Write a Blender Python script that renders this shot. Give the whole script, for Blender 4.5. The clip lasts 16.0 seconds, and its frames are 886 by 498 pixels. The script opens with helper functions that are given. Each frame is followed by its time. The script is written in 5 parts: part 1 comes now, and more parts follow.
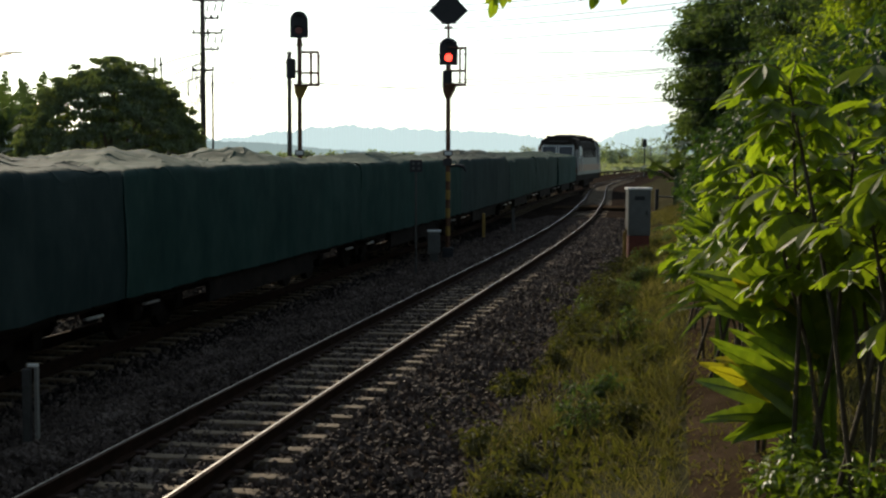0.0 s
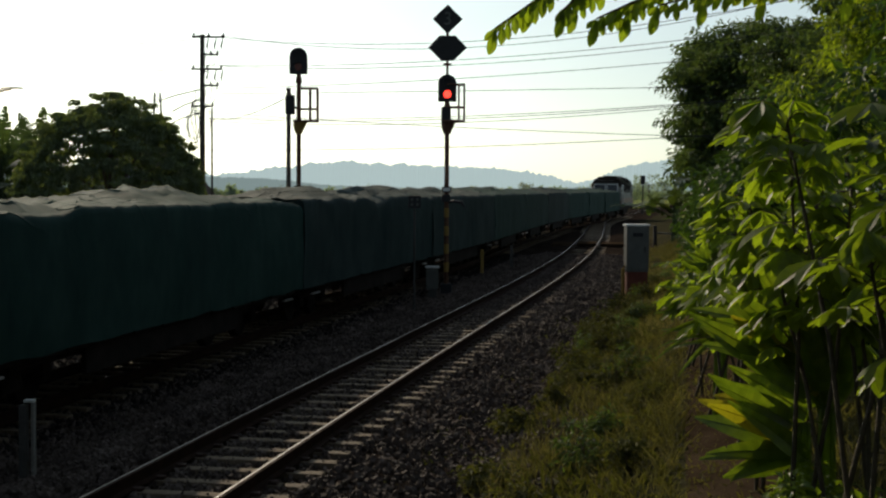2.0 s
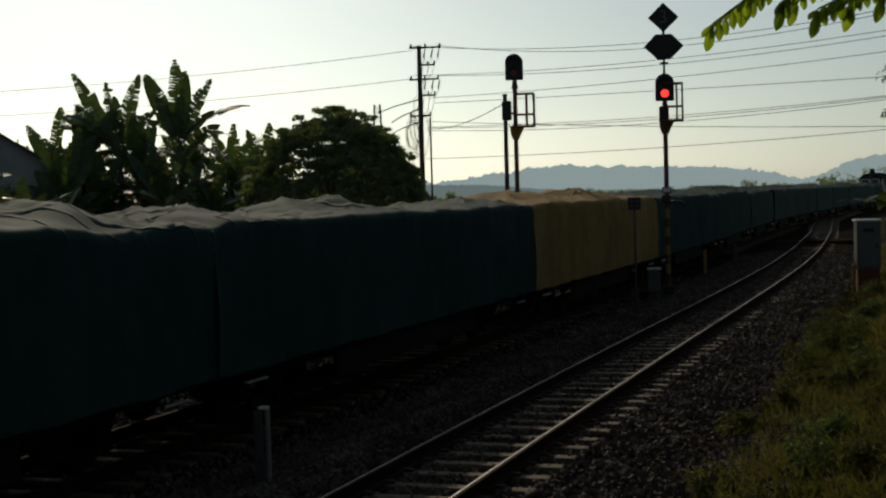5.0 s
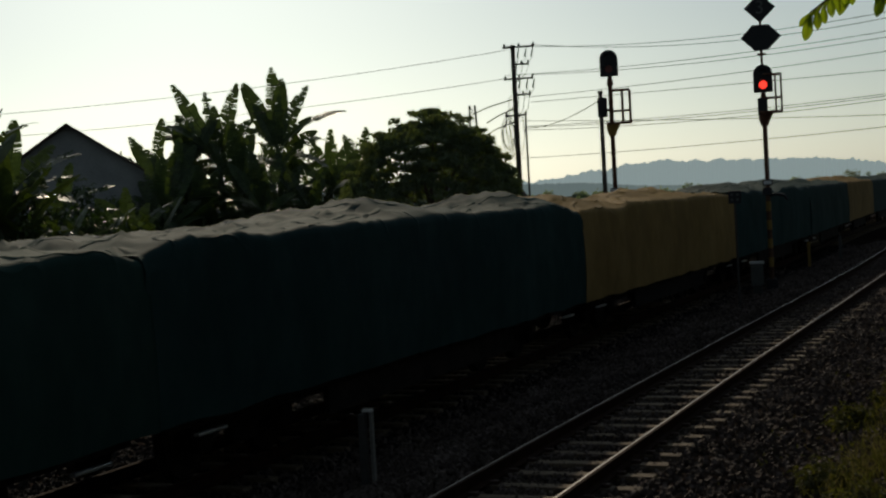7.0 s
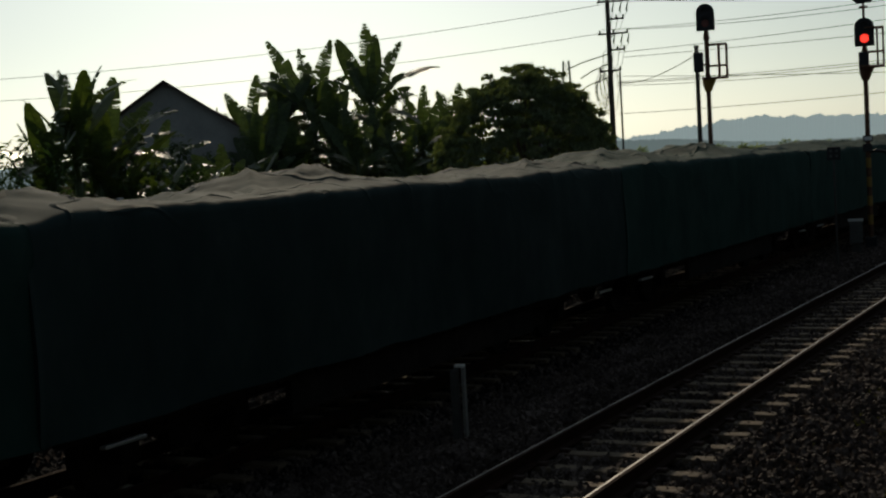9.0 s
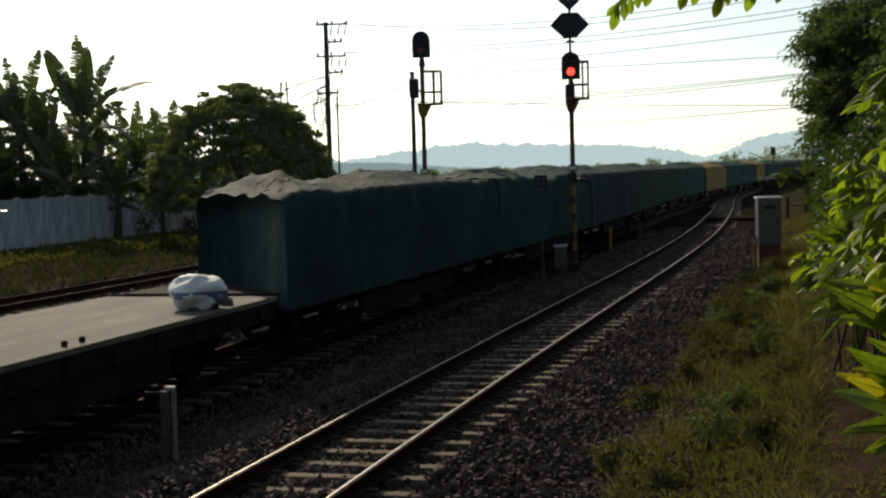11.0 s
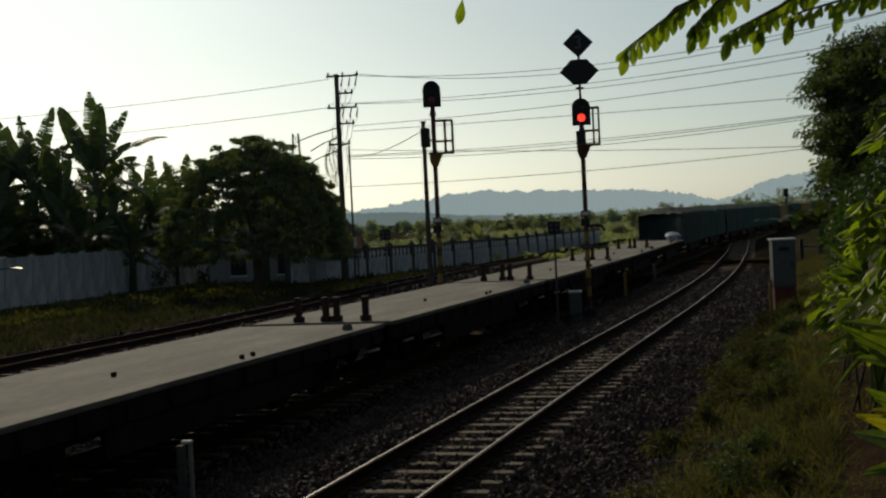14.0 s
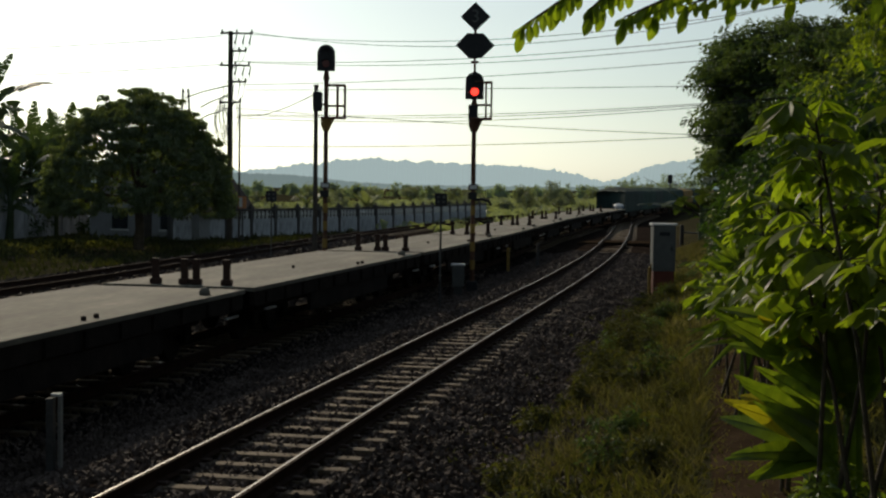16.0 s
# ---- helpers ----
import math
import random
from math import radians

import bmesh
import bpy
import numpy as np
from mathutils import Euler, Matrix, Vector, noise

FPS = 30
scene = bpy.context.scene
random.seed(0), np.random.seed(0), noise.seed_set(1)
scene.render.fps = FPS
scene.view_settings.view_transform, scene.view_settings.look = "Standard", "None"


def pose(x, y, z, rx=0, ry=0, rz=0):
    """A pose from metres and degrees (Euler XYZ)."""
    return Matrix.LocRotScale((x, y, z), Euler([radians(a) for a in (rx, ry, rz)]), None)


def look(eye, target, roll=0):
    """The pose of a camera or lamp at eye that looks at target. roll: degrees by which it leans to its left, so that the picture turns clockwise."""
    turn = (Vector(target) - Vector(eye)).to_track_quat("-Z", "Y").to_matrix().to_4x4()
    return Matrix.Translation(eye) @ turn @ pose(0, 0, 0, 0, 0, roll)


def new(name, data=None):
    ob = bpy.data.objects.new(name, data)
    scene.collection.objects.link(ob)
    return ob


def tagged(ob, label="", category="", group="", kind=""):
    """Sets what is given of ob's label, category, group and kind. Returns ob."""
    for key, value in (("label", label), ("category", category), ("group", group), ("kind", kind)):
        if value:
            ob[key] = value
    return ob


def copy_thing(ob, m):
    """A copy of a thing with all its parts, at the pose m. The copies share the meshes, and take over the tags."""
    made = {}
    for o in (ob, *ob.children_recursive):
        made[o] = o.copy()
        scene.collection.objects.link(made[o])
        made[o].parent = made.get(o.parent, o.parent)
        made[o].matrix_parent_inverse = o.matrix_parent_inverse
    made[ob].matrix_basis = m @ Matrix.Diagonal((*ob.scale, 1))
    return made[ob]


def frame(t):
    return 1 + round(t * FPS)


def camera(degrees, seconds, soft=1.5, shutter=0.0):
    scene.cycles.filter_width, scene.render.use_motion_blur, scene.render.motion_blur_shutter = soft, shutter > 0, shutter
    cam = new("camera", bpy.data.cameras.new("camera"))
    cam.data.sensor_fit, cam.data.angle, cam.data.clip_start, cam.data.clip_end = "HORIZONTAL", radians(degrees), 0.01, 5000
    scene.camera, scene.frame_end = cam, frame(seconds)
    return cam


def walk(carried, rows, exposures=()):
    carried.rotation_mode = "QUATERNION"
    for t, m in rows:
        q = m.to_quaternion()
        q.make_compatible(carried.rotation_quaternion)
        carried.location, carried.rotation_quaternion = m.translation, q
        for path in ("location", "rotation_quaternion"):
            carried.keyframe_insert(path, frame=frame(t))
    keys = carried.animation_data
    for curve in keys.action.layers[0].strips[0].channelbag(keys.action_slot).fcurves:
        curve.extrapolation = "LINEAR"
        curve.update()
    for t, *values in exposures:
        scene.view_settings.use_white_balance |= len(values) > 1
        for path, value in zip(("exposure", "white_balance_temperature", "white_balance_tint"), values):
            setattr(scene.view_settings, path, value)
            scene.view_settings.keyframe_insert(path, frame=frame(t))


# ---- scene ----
EYE = (0.0, 0.0, 2.66)
LENS = 35.25


def aimed(yaw, pitch, roll, eye=EYE):
    """A camera pose from degrees to the left, upwards and of lean."""
    a, b = radians(yaw), radians(pitch)
    e = Vector(eye)
    return look(e, e + Vector((-math.sin(a) * math.cos(b), math.cos(a) * math.cos(b), math.sin(b))), roll)


TURNS = [(0.0, -1.011, -3.984, 0.191), (0.5, -1.452, -3.555, 0.253), (1.0, -1.575, -3.179, 0.132),
         (1.5, -2.008, -2.908, -0.081), (2.0, -1.07, -2.504, 0.329), (2.5, -0.2, -2.22, -0.065),
         (3.0, 0.375, -1.809, -0.888), (3.5, 2.476, -1.789, -1.415), (4.0, 4.487, -2.62, -1.082), (4.3, 4.98, -2.36, -1.3),
         (4.5, 6.367, -2.53, -1.581), (4.7, 7.175, -2.324, -1.576), (7.0, 12.014, -2.047, -3.201),
         (7.5, 13.043, -2.964, -3.493), (8.0, 14.62, -3.564, -3.304), (8.2, 16.161, -4.09, -3.306),
         (10.3, 12.297, -2.839, -2.098), (10.5, 10.105, -3.618, -1.917), (11.0, 4.193, -3.25, -1.581),
         (11.5, 4.105, -1.554, -2.844), (12.0, 8.033, -2.574, -6.222), (12.5, 7.944, -2.79, -6.086),
         (13.0, 8.786, -2.59, -5.034), (13.5, 8.745, -2.518, -3.795), (14.0, 4.695, -1.241, -2.751),
         (14.5, -0.507, -2.003, -0.383), (15.0, -0.367, -1.886, 0.544), (15.5, -0.734, -1.835, 0.867),
         (16.0, 0.0, -2.612, 0.738)]
EXPOSURES = [(0.0, 0.48), (0.5, 0.44), (1.0, 0.28), (1.5, 0.08), (2.5, -0.25), (3.5, -0.55), (4.5, -0.85), (8.0, -1.0), (10.3, -0.7), (11.0, 0.1), (11.5, -0.5), (12.0, -0.85), (13.5, -0.8), (14.0, -0.88), (14.5, -0.58), (16.0, -0.4)]

cam = camera(LENS, 16.0, soft=2.3)
walk(cam, [(t, aimed(a, b, c)) for t, a, b, c in TURNS], EXPOSURES)

# ---- light ----
SUN_AZ, SUN_EL = radians(-22), radians(26.5)
world = bpy.data.worlds.new("world")
scene.world = world
world.use_nodes = True
wn = world.node_tree.nodes
sky = wn.new("ShaderNodeTexSky")
sky.sky_type = "NISHITA"
sky.sun_disc = False
sky.sun_elevation = SUN_EL
sky.sun_rotation = SUN_AZ
sky.air_density, sky.dust_density, sky.ozone_density = 0.85, 1.1, 1.5
wn["Background"].inputs[1].default_value = 0.1
haze = wn.new("ShaderNodeHueSaturation")      # humid morning air takes most of the colour out of the sky
haze.inputs["Saturation"].default_value = 0.55
veil = wn.new("ShaderNodeMix")
veil.data_type, veil.blend_type = "RGBA", "MULTIPLY"
veil.inputs[0].default_value = 1.0
veil.inputs[7].default_value = (0.9, 1.0, 0.97, 1)
world.node_tree.links.new(sky.outputs[0], haze.inputs["Color"])
world.node_tree.links.new(haze.outputs[0], veil.inputs[6])
world.node_tree.links.new(veil.outputs[2], wn["Background"].inputs[0])
sun_data = bpy.data.lights.new("sun", "SUN")
sun_data.energy, sun_data.angle, sun_data.color = 3.0, radians(0.6), (1.0, 0.85, 0.63)
sun = new("sun", sun_data)
SUN_WAY = Vector((math.sin(SUN_AZ) * math.cos(SUN_EL), math.cos(SUN_AZ) * math.cos(SUN_EL), math.sin(SUN_EL)))
sun.matrix_world = look((0, 0, 60), Vector((0, 0, 60)) - SUN_WAY)


# ---- materials ----
def material(name, colors, rough=0.8, metal=0.0, scale=3.0, fine=40.0, bump=0.3, through_light=0.0, spec=0.3, per_piece=0.0, glow=None, stretch=None, depth=0.02, creases=0.0):
    """A surface whose colours mix by a coarse and a fine noise, with fine relief."""
    m = bpy.data.materials.new(name)
    m.use_nodes = True
    nt = m.node_tree
    n, ln = nt.nodes, nt.links
    b = n["Principled BSDF"]
    coord = n.new("ShaderNodeTexCoord")
    src = coord.outputs["Object"]
    if stretch:
        mp = n.new("ShaderNodeMapping")
        mp.inputs["Scale"].default_value = stretch
        ln.new(src, mp.inputs["Vector"])
        src = mp.outputs[0]
    big, small = n.new("ShaderNodeTexNoise"), n.new("ShaderNodeTexNoise")
    big.inputs["Scale"].default_value, big.inputs["Detail"].default_value = scale, 5
    small.inputs["Scale"].default_value, small.inputs["Detail"].default_value = fine, 3
    ln.new(src, big.inputs["Vector"])
    ln.new(src, small.inputs["Vector"])
    mix = n.new("ShaderNodeMath")
    mix.operation = "MULTIPLY_ADD"
    mix.inputs[1].default_value = 0.4
    ln.new(small.outputs["Fac"], mix.inputs[0])
    half = n.new("ShaderNodeMath")
    half.operation = "MULTIPLY"
    half.inputs[1].default_value = 0.6
    ln.new(big.outputs["Fac"], half.inputs[0])
    ln.new(half.outputs[0], mix.inputs[2])
    ramp = n.new("ShaderNodeValToRGB")
    els = ramp.color_ramp.elements
    steps = np.linspace(0.32, 0.68, len(colors))
    for k, c in enumerate(colors):
        e = els[k] if k < 2 else els.new(1.0)
        e.position = steps[k]
        e.color = (*c, 1)
    for k, c in enumerate(colors):
        els[k].position, els[k].color = steps[k], (*c, 1)
    ln.new(mix.outputs[0], ramp.inputs[0])
    col = ramp.outputs[0]
    if per_piece:
        info, geo, hsv = n.new("ShaderNodeObjectInfo"), n.new("ShaderNodeNewGeometry"), n.new("ShaderNodeHueSaturation")
        add, rng = n.new("ShaderNodeMath"), n.new("ShaderNodeMapRange")
        add.operation = "ADD"
        ln.new(info.outputs["Random"], add.inputs[0])
        ln.new(geo.outputs["Random Per Island"], add.inputs[1])
        rng.inputs["From Max"].default_value = 2.0
        rng.inputs["To Min"].default_value, rng.inputs["To Max"].default_value = 1 - per_piece, 1 + per_piece
        ln.new(add.outputs[0], rng.inputs["Value"])
        ln.new(rng.outputs[0], hsv.inputs["Value"])
        ln.new(col, hsv.inputs["Color"])
        col = hsv.outputs[0]
    ln.new(col, b.inputs["Base Color"])
    b.inputs["Roughness"].default_value = rough
    b.inputs["Metallic"].default_value = metal
    b.inputs["Specular IOR Level"].default_value = spec
    if bump:
        bp = n.new("ShaderNodeBump")
        bp.inputs["Strength"].default_value = bump
        bp.inputs["Distance"].default_value = depth
        ln.new(small.outputs["Fac"], bp.inputs["Height"])
        if creases:
            # thin ridges where cloth is pulled taut over a load
            tex, off, dist, sharp, bp2 = n.new("ShaderNodeTexNoise"), n.new("ShaderNodeMath"), n.new("ShaderNodeMath"), n.new("ShaderNodeMapRange"), n.new("ShaderNodeBump")
            tex.inputs["Scale"].default_value, tex.inputs["Detail"].default_value, tex.inputs["Distortion"].default_value = 1.1, 1.0, 0.1
            off.operation, dist.operation = "SUBTRACT", "ABSOLUTE"
            off.inputs[1].default_value = 0.5
            ln.new(coord.outputs["Object"], tex.inputs["Vector"])
            ln.new(tex.outputs["Fac"], off.inputs[0])
            ln.new(off.outputs[0], dist.inputs[0])
            ln.new(dist.outputs[0], sharp.inputs["Value"])
            geo2, xyz, flat, upward = n.new("ShaderNodeNewGeometry"), n.new("ShaderNodeSeparateXYZ"), n.new("ShaderNodeMath"), n.new("ShaderNodeMath")
            ln.new(geo2.outputs["Normal"], xyz.inputs[0])
            flat.operation, flat.use_clamp, upward.operation = "MULTIPLY", True, "MULTIPLY"
            ln.new(xyz.outputs[2], flat.inputs[0])
            flat.inputs[1].default_value = 1.0
            sharp.inputs["From Max"].default_value = 0.035
            sharp.inputs["To Min"].default_value, sharp.inputs["To Max"].default_value = 1.0, 0.0
            bp2.inputs["Strength"].default_value, bp2.inputs["Distance"].default_value = 0.9 * creases, 0.045
            ln.new(sharp.outputs[0], upward.inputs[0])
            ln.new(flat.outputs[0], upward.inputs[1])
            ln.new(upward.outputs[0], bp2.inputs["Height"])
            ln.new(bp2.outputs[0], bp.inputs["Normal"])
        ln.new(bp.outputs[0], b.inputs["Normal"])
    if through_light:
        tr, mx = n.new("ShaderNodeBsdfTranslucent"), n.new("ShaderNodeMixShader")
        warm = n.new("ShaderNodeMix")
        warm.data_type, warm.blend_type = "RGBA", "MULTIPLY"
        warm.inputs[0].default_value = 1.0
        ln.new(col, warm.inputs[6])
        warm.inputs[7].default_value = (2.05, 2.15, 0.55, 1)
        ln.new(warm.outputs[2], tr.inputs["Color"])
        mx.inputs[0].default_value = through_light
        ln.new(b.outputs[0], mx.inputs[1])
        ln.new(tr.outputs[0], mx.inputs[2])
        ln.new(mx.outputs[0], n["Material Output"].inputs["Surface"])
    if glow:
        b.inputs["Emission Color"].default_value = (*glow[0], 1)
        b.inputs["Emission Strength"].default_value = glow[1]
    return m


M_GROUND = material("earth_and_grass", [(0.03, 0.025, 0.015), (0.042, 0.04, 0.022), (0.068, 0.055, 0.036)], 0.95, scale=0.35, fine=9, bump=0.6, spec=0.0)
M_BED = material("ballast_bed", [(0.014, 0.0105, 0.0085), (0.028, 0.021, 0.017), (0.05, 0.038, 0.031)], 0.95, scale=1.2, fine=28, bump=1.0, spec=0.0)
M_STONE = material("ballast_stone", [(0.035, 0.026, 0.022), (0.075, 0.057, 0.048), (0.15, 0.118, 0.1)], 0.85, scale=2, fine=30, bump=0.3, per_piece=0.6, spec=0.1)
# Ballast colour darkened to paint in the train's shade.
M_STONEDARK = material("shade_darkened_stone", [(0.01, 0.008, 0.007), (0.021, 0.017, 0.015), (0.042, 0.034, 0.03)], 0.9, scale=2, fine=30, bump=0.3, per_piece=0.6, spec=0.05)
M_PATH = material("trodden_earth", [(0.022, 0.015, 0.01), (0.045, 0.031, 0.02), (0.075, 0.052, 0.034)], 0.95, scale=1.2, fine=25, bump=0.5, spec=0.0)
M_RAIL = material("rusty_rail", [(0.02, 0.012, 0.009), (0.045, 0.024, 0.016)], 0.9, 0.0, spec=0.04, scale=6, fine=60)
M_RAILTOP = material("worn_rail_head", [(0.17, 0.158, 0.148), (0.27, 0.25, 0.235)], 0.48, 1.0, scale=3, fine=50, bump=0.05)
M_SLEEPER = material("concrete_sleeper", [(0.07, 0.05, 0.031), (0.13, 0.094, 0.06), (0.21, 0.158, 0.102)], 0.9, scale=3, fine=35, per_piece=0.3)
M_TARP = {
    "green": material("green_tarpaulin", [(0.013, 0.036, 0.031), (0.02, 0.05, 0.042), (0.03, 0.066, 0.056)], 0.8, scale=0.9, fine=4, bump=0.16, spec=0.06, depth=0.02, stretch=(1, 1, 0.6), creases=1.0),
    "blue": material("blue_green_tarpaulin", [(0.011, 0.032, 0.031), (0.017, 0.044, 0.042), (0.026, 0.058, 0.056)], 0.8, scale=0.9, fine=4, bump=0.16, spec=0.06, depth=0.02, stretch=(1, 1, 0.6), creases=1.0),
    "orange": material("orange_tarpaulin", [(0.18, 0.115, 0.04), (0.24, 0.155, 0.055), (0.31, 0.205, 0.075)], 0.8, scale=0.9, fine=4, bump=0.16, spec=0.06, depth=0.02, stretch=(1, 1, 0.6), creases=1.0),
    "grey": material("dark_grey_tarpaulin", [(0.016, 0.03, 0.029), (0.024, 0.042, 0.04), (0.036, 0.056, 0.053)], 0.8, scale=0.9, fine=4, bump=0.16, spec=0.06, depth=0.02, stretch=(1, 1, 0.6), creases=1.0)}
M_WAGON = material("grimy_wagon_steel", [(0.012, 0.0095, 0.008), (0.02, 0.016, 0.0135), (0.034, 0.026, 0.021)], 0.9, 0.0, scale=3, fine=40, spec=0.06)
M_DECK = material("dusty_wagon_deck", [(0.085, 0.077, 0.06), (0.14, 0.127, 0.1), (0.23, 0.207, 0.162)], 0.9, scale=1.6, fine=14, stretch=(1, 0.25, 1))
M_STUB = material("rusty_stub", [(0.025, 0.014, 0.01), (0.06, 0.03, 0.02)], 0.85, scale=8, fine=50)
M_STEELWORN = material("polished_steel", [(0.4, 0.4, 0.4), (0.55, 0.55, 0.54)], 0.35, 0.9, scale=5, fine=40)
M_SACK = material("woven_sack", [(0.6, 0.6, 0.6), (0.75, 0.75, 0.74), (0.85, 0.85, 0.83)], 0.6, scale=3, fine=30, bump=0.5)
M_SACKBLUE = material("blue_print_and_shade", [(0.08, 0.12, 0.2), (0.14, 0.18, 0.28)], 0.6, scale=6, fine=30)
M_BLACK = material("matt_black_paint", [(0.012, 0.012, 0.014), (0.02, 0.02, 0.022)], 0.6, scale=5, fine=40, bump=0.1)
M_POST = material("weathered_brown_post", [(0.05, 0.02, 0.012), (0.1, 0.045, 0.025), (0.14, 0.075, 0.04)], 0.7, 0.2, scale=5, fine=40)
M_YELLOW = material("faded_yellow_paint", [(0.2, 0.12, 0.025), (0.3, 0.19, 0.045)], 0.7, scale=5, fine=40)
M_STAKE = material("faded_orange_paint", [(0.5, 0.2, 0.08), (0.62, 0.28, 0.12)], 0.8, scale=5, fine=40)
M_GREY = material("grey_painted_steel", [(0.07, 0.072, 0.068), (0.11, 0.112, 0.104)], 0.55, 0.1, scale=4, fine=40, bump=0.1)
M_LIGHTGREY = material("pale_grey_paint", [(0.5, 0.5, 0.48), (0.62, 0.62, 0.6)], 0.6, scale=4, fine=40, bump=0.1)
M_WHITE = material("dirty_white_paint", [(0.5, 0.49, 0.45), (0.66, 0.65, 0.6), (0.75, 0.74, 0.7)], 0.8, scale=1.5, fine=20, bump=0.2)
M_REDLAMP = material("red_signal_lens", [(0.5, 0.02, 0.01), (0.6, 0.03, 0.02)], 0.3, glow=((1.0, 0.05, 0.03), 3.0), bump=0)
M_DARKLENS = material("dim_red_lens", [(0.09, 0.012, 0.008), (0.13, 0.02, 0.012)], 0.25, bump=0)
M_RED = material("dull_red_brick_base", [(0.09, 0.026, 0.017), (0.14, 0.042, 0.027)], 0.85, scale=4, fine=30)
M_DARKPOST = material("grimy_concrete", [(0.05, 0.048, 0.044), (0.09, 0.086, 0.08)], 0.9, scale=4, fine=30)
M_CONCRETE = material("grey_concrete", [(0.13, 0.125, 0.11), (0.2, 0.19, 0.17), (0.27, 0.26, 0.23)], 0.9, scale=1.2, fine=25)
M_WALL = material("stained_white_wall", [(0.2, 0.205, 0.205), (0.4, 0.41, 0.415), (0.58, 0.59, 0.595)], 0.9, scale=1.3, fine=6, bump=0.15, stretch=(1, 1, 0.35))
M_WOOD = material("weathered_pole_wood", [(0.05, 0.04, 0.032), (0.09, 0.075, 0.06)], 0.9, scale=5, fine=40)
M_WIRE = material("black_cable", [(0.015, 0.015, 0.016), (0.025, 0.025, 0.026)], 0.7, bump=0)
M_BARK = material("tree_bark", [(0.06, 0.045, 0.03), (0.13, 0.1, 0.07)], 0.95, scale=5, fine=30, bump=0.8)
M_LEAF = material("dark_tree_leaf", [(0.018, 0.035, 0.01), (0.03, 0.055, 0.015), (0.045, 0.08, 0.02)], 0.5, scale=1, fine=9, bump=0, through_light=0.3, per_piece=0.5)
# Leaf green greyed and lightened to put the tall trees' haze into it.
M_LEAFMID = material("grey_green_tree_leaf", [(0.042, 0.064, 0.032), (0.064, 0.092, 0.045), (0.09, 0.12, 0.06)], 0.6, scale=1, fine=9, bump=0, through_light=0.35, per_piece=0.5, spec=0.15)
# Pale leaf colours with distance haze mixed in, for far trees and fields.
M_LEAFHAZE = material("haze_paled_tree_leaf", [(0.22, 0.27, 0.235), (0.3, 0.34, 0.3)], 0.7, scale=1, fine=9, bump=0, through_light=0.3, per_piece=0.4, spec=0.1)
M_LEAFFAR = material("haze_paled_field_leaf", [(0.14, 0.155, 0.13), (0.2, 0.216, 0.18)], 0.6, scale=1, fine=9, bump=0, through_light=0.3, per_piece=0.5)
M_BANANA = material("banana_leaf", [(0.026, 0.043, 0.017), (0.044, 0.066, 0.026), (0.075, 0.1, 0.042)], 0.36, scale=1.5, fine=10, bump=0, through_light=0.26, per_piece=0.3)
M_CASSAVA = material("cassava_leaf", [(0.085, 0.115, 0.013), (0.125, 0.165, 0.019), (0.19, 0.225, 0.029)], 0.46, scale=3, fine=20, bump=0, through_light=0.6, per_piece=0.35, spec=0.4)
M_GINGER = material("broad_ginger_leaf", [(0.065, 0.098, 0.012), (0.098, 0.138, 0.016), (0.155, 0.185, 0.024)], 0.4, scale=2, fine=14, bump=0.1, through_light=0.42, per_piece=0.3, spec=0.5)
M_YELLOWLEAF = material("yellowed_leaf", [(0.17, 0.16, 0.016), (0.25, 0.22, 0.022), (0.13, 0.08, 0.015)], 0.5, scale=4, fine=20, bump=0.1, through_light=0.4)
M_STEM = material("plant_stem", [(0.035, 0.026, 0.014), (0.075, 0.055, 0.03)], 0.8, scale=8, fine=40)
M_GRASS = material("dry_and_green_grass", [(0.08, 0.074, 0.042), (0.135, 0.118, 0.07), (0.21, 0.17, 0.12)], 0.85, scale=0.6, fine=5, bump=0, through_light=0.25, spec=0.1, per_piece=0.4)
# Darker, greener copy of the grass with shade mixed into its colour.
M_GRASSFAR = material("shade_tinted_grass", [(0.022, 0.027, 0.014), (0.04, 0.045, 0.022), (0.085, 0.08, 0.042)], 0.85, scale=0.5, fine=4, bump=0, through_light=0.2, spec=0.1, per_piece=0.4)
# Dome tree's green, lightened further so its haze sits in the colour.
M_LEAFDOME = material("dull_green_tree_leaf", [(0.06, 0.078, 0.048), (0.09, 0.112, 0.068), (0.14, 0.16, 0.1)], 0.6, scale=1, fine=9, bump=0, through_light=0.35, per_piece=0.5, spec=0.15)
M_WEED = material("weed_leaf", [(0.042, 0.044, 0.02), (0.074, 0.074, 0.032), (0.125, 0.112, 0.05)], 0.75, scale=0.8, fine=7, bump=0, through_light=0.25, spec=0.1, per_piece=0.4)
M_ROOF = material("old_roof_tiles", [(0.05, 0.035, 0.028), (0.085, 0.055, 0.042)], 0.9, scale=1.5, fine=20)
M_HOUSE = material("grey_plaster", [(0.2, 0.2, 0.2), (0.3, 0.3, 0.29)], 0.9, scale=0.8, fine=15)
M_LOCO = material("white_locomotive_paint", [(0.1, 0.1, 0.094), (0.14, 0.14, 0.13), (0.18, 0.18, 0.168)], 0.55, scale=2, fine=30, bump=0.05)
M_LOCORED = material("orange_red_locomotive_paint", [(0.13, 0.05, 0.028), (0.18, 0.075, 0.04)], 0.45, scale=2, fine=30, bump=0.05)
M_GLASS = material("dark_cab_glass", [(0.01, 0.012, 0.014), (0.015, 0.018, 0.02)], 0.08, spec=0.6, bump=0)


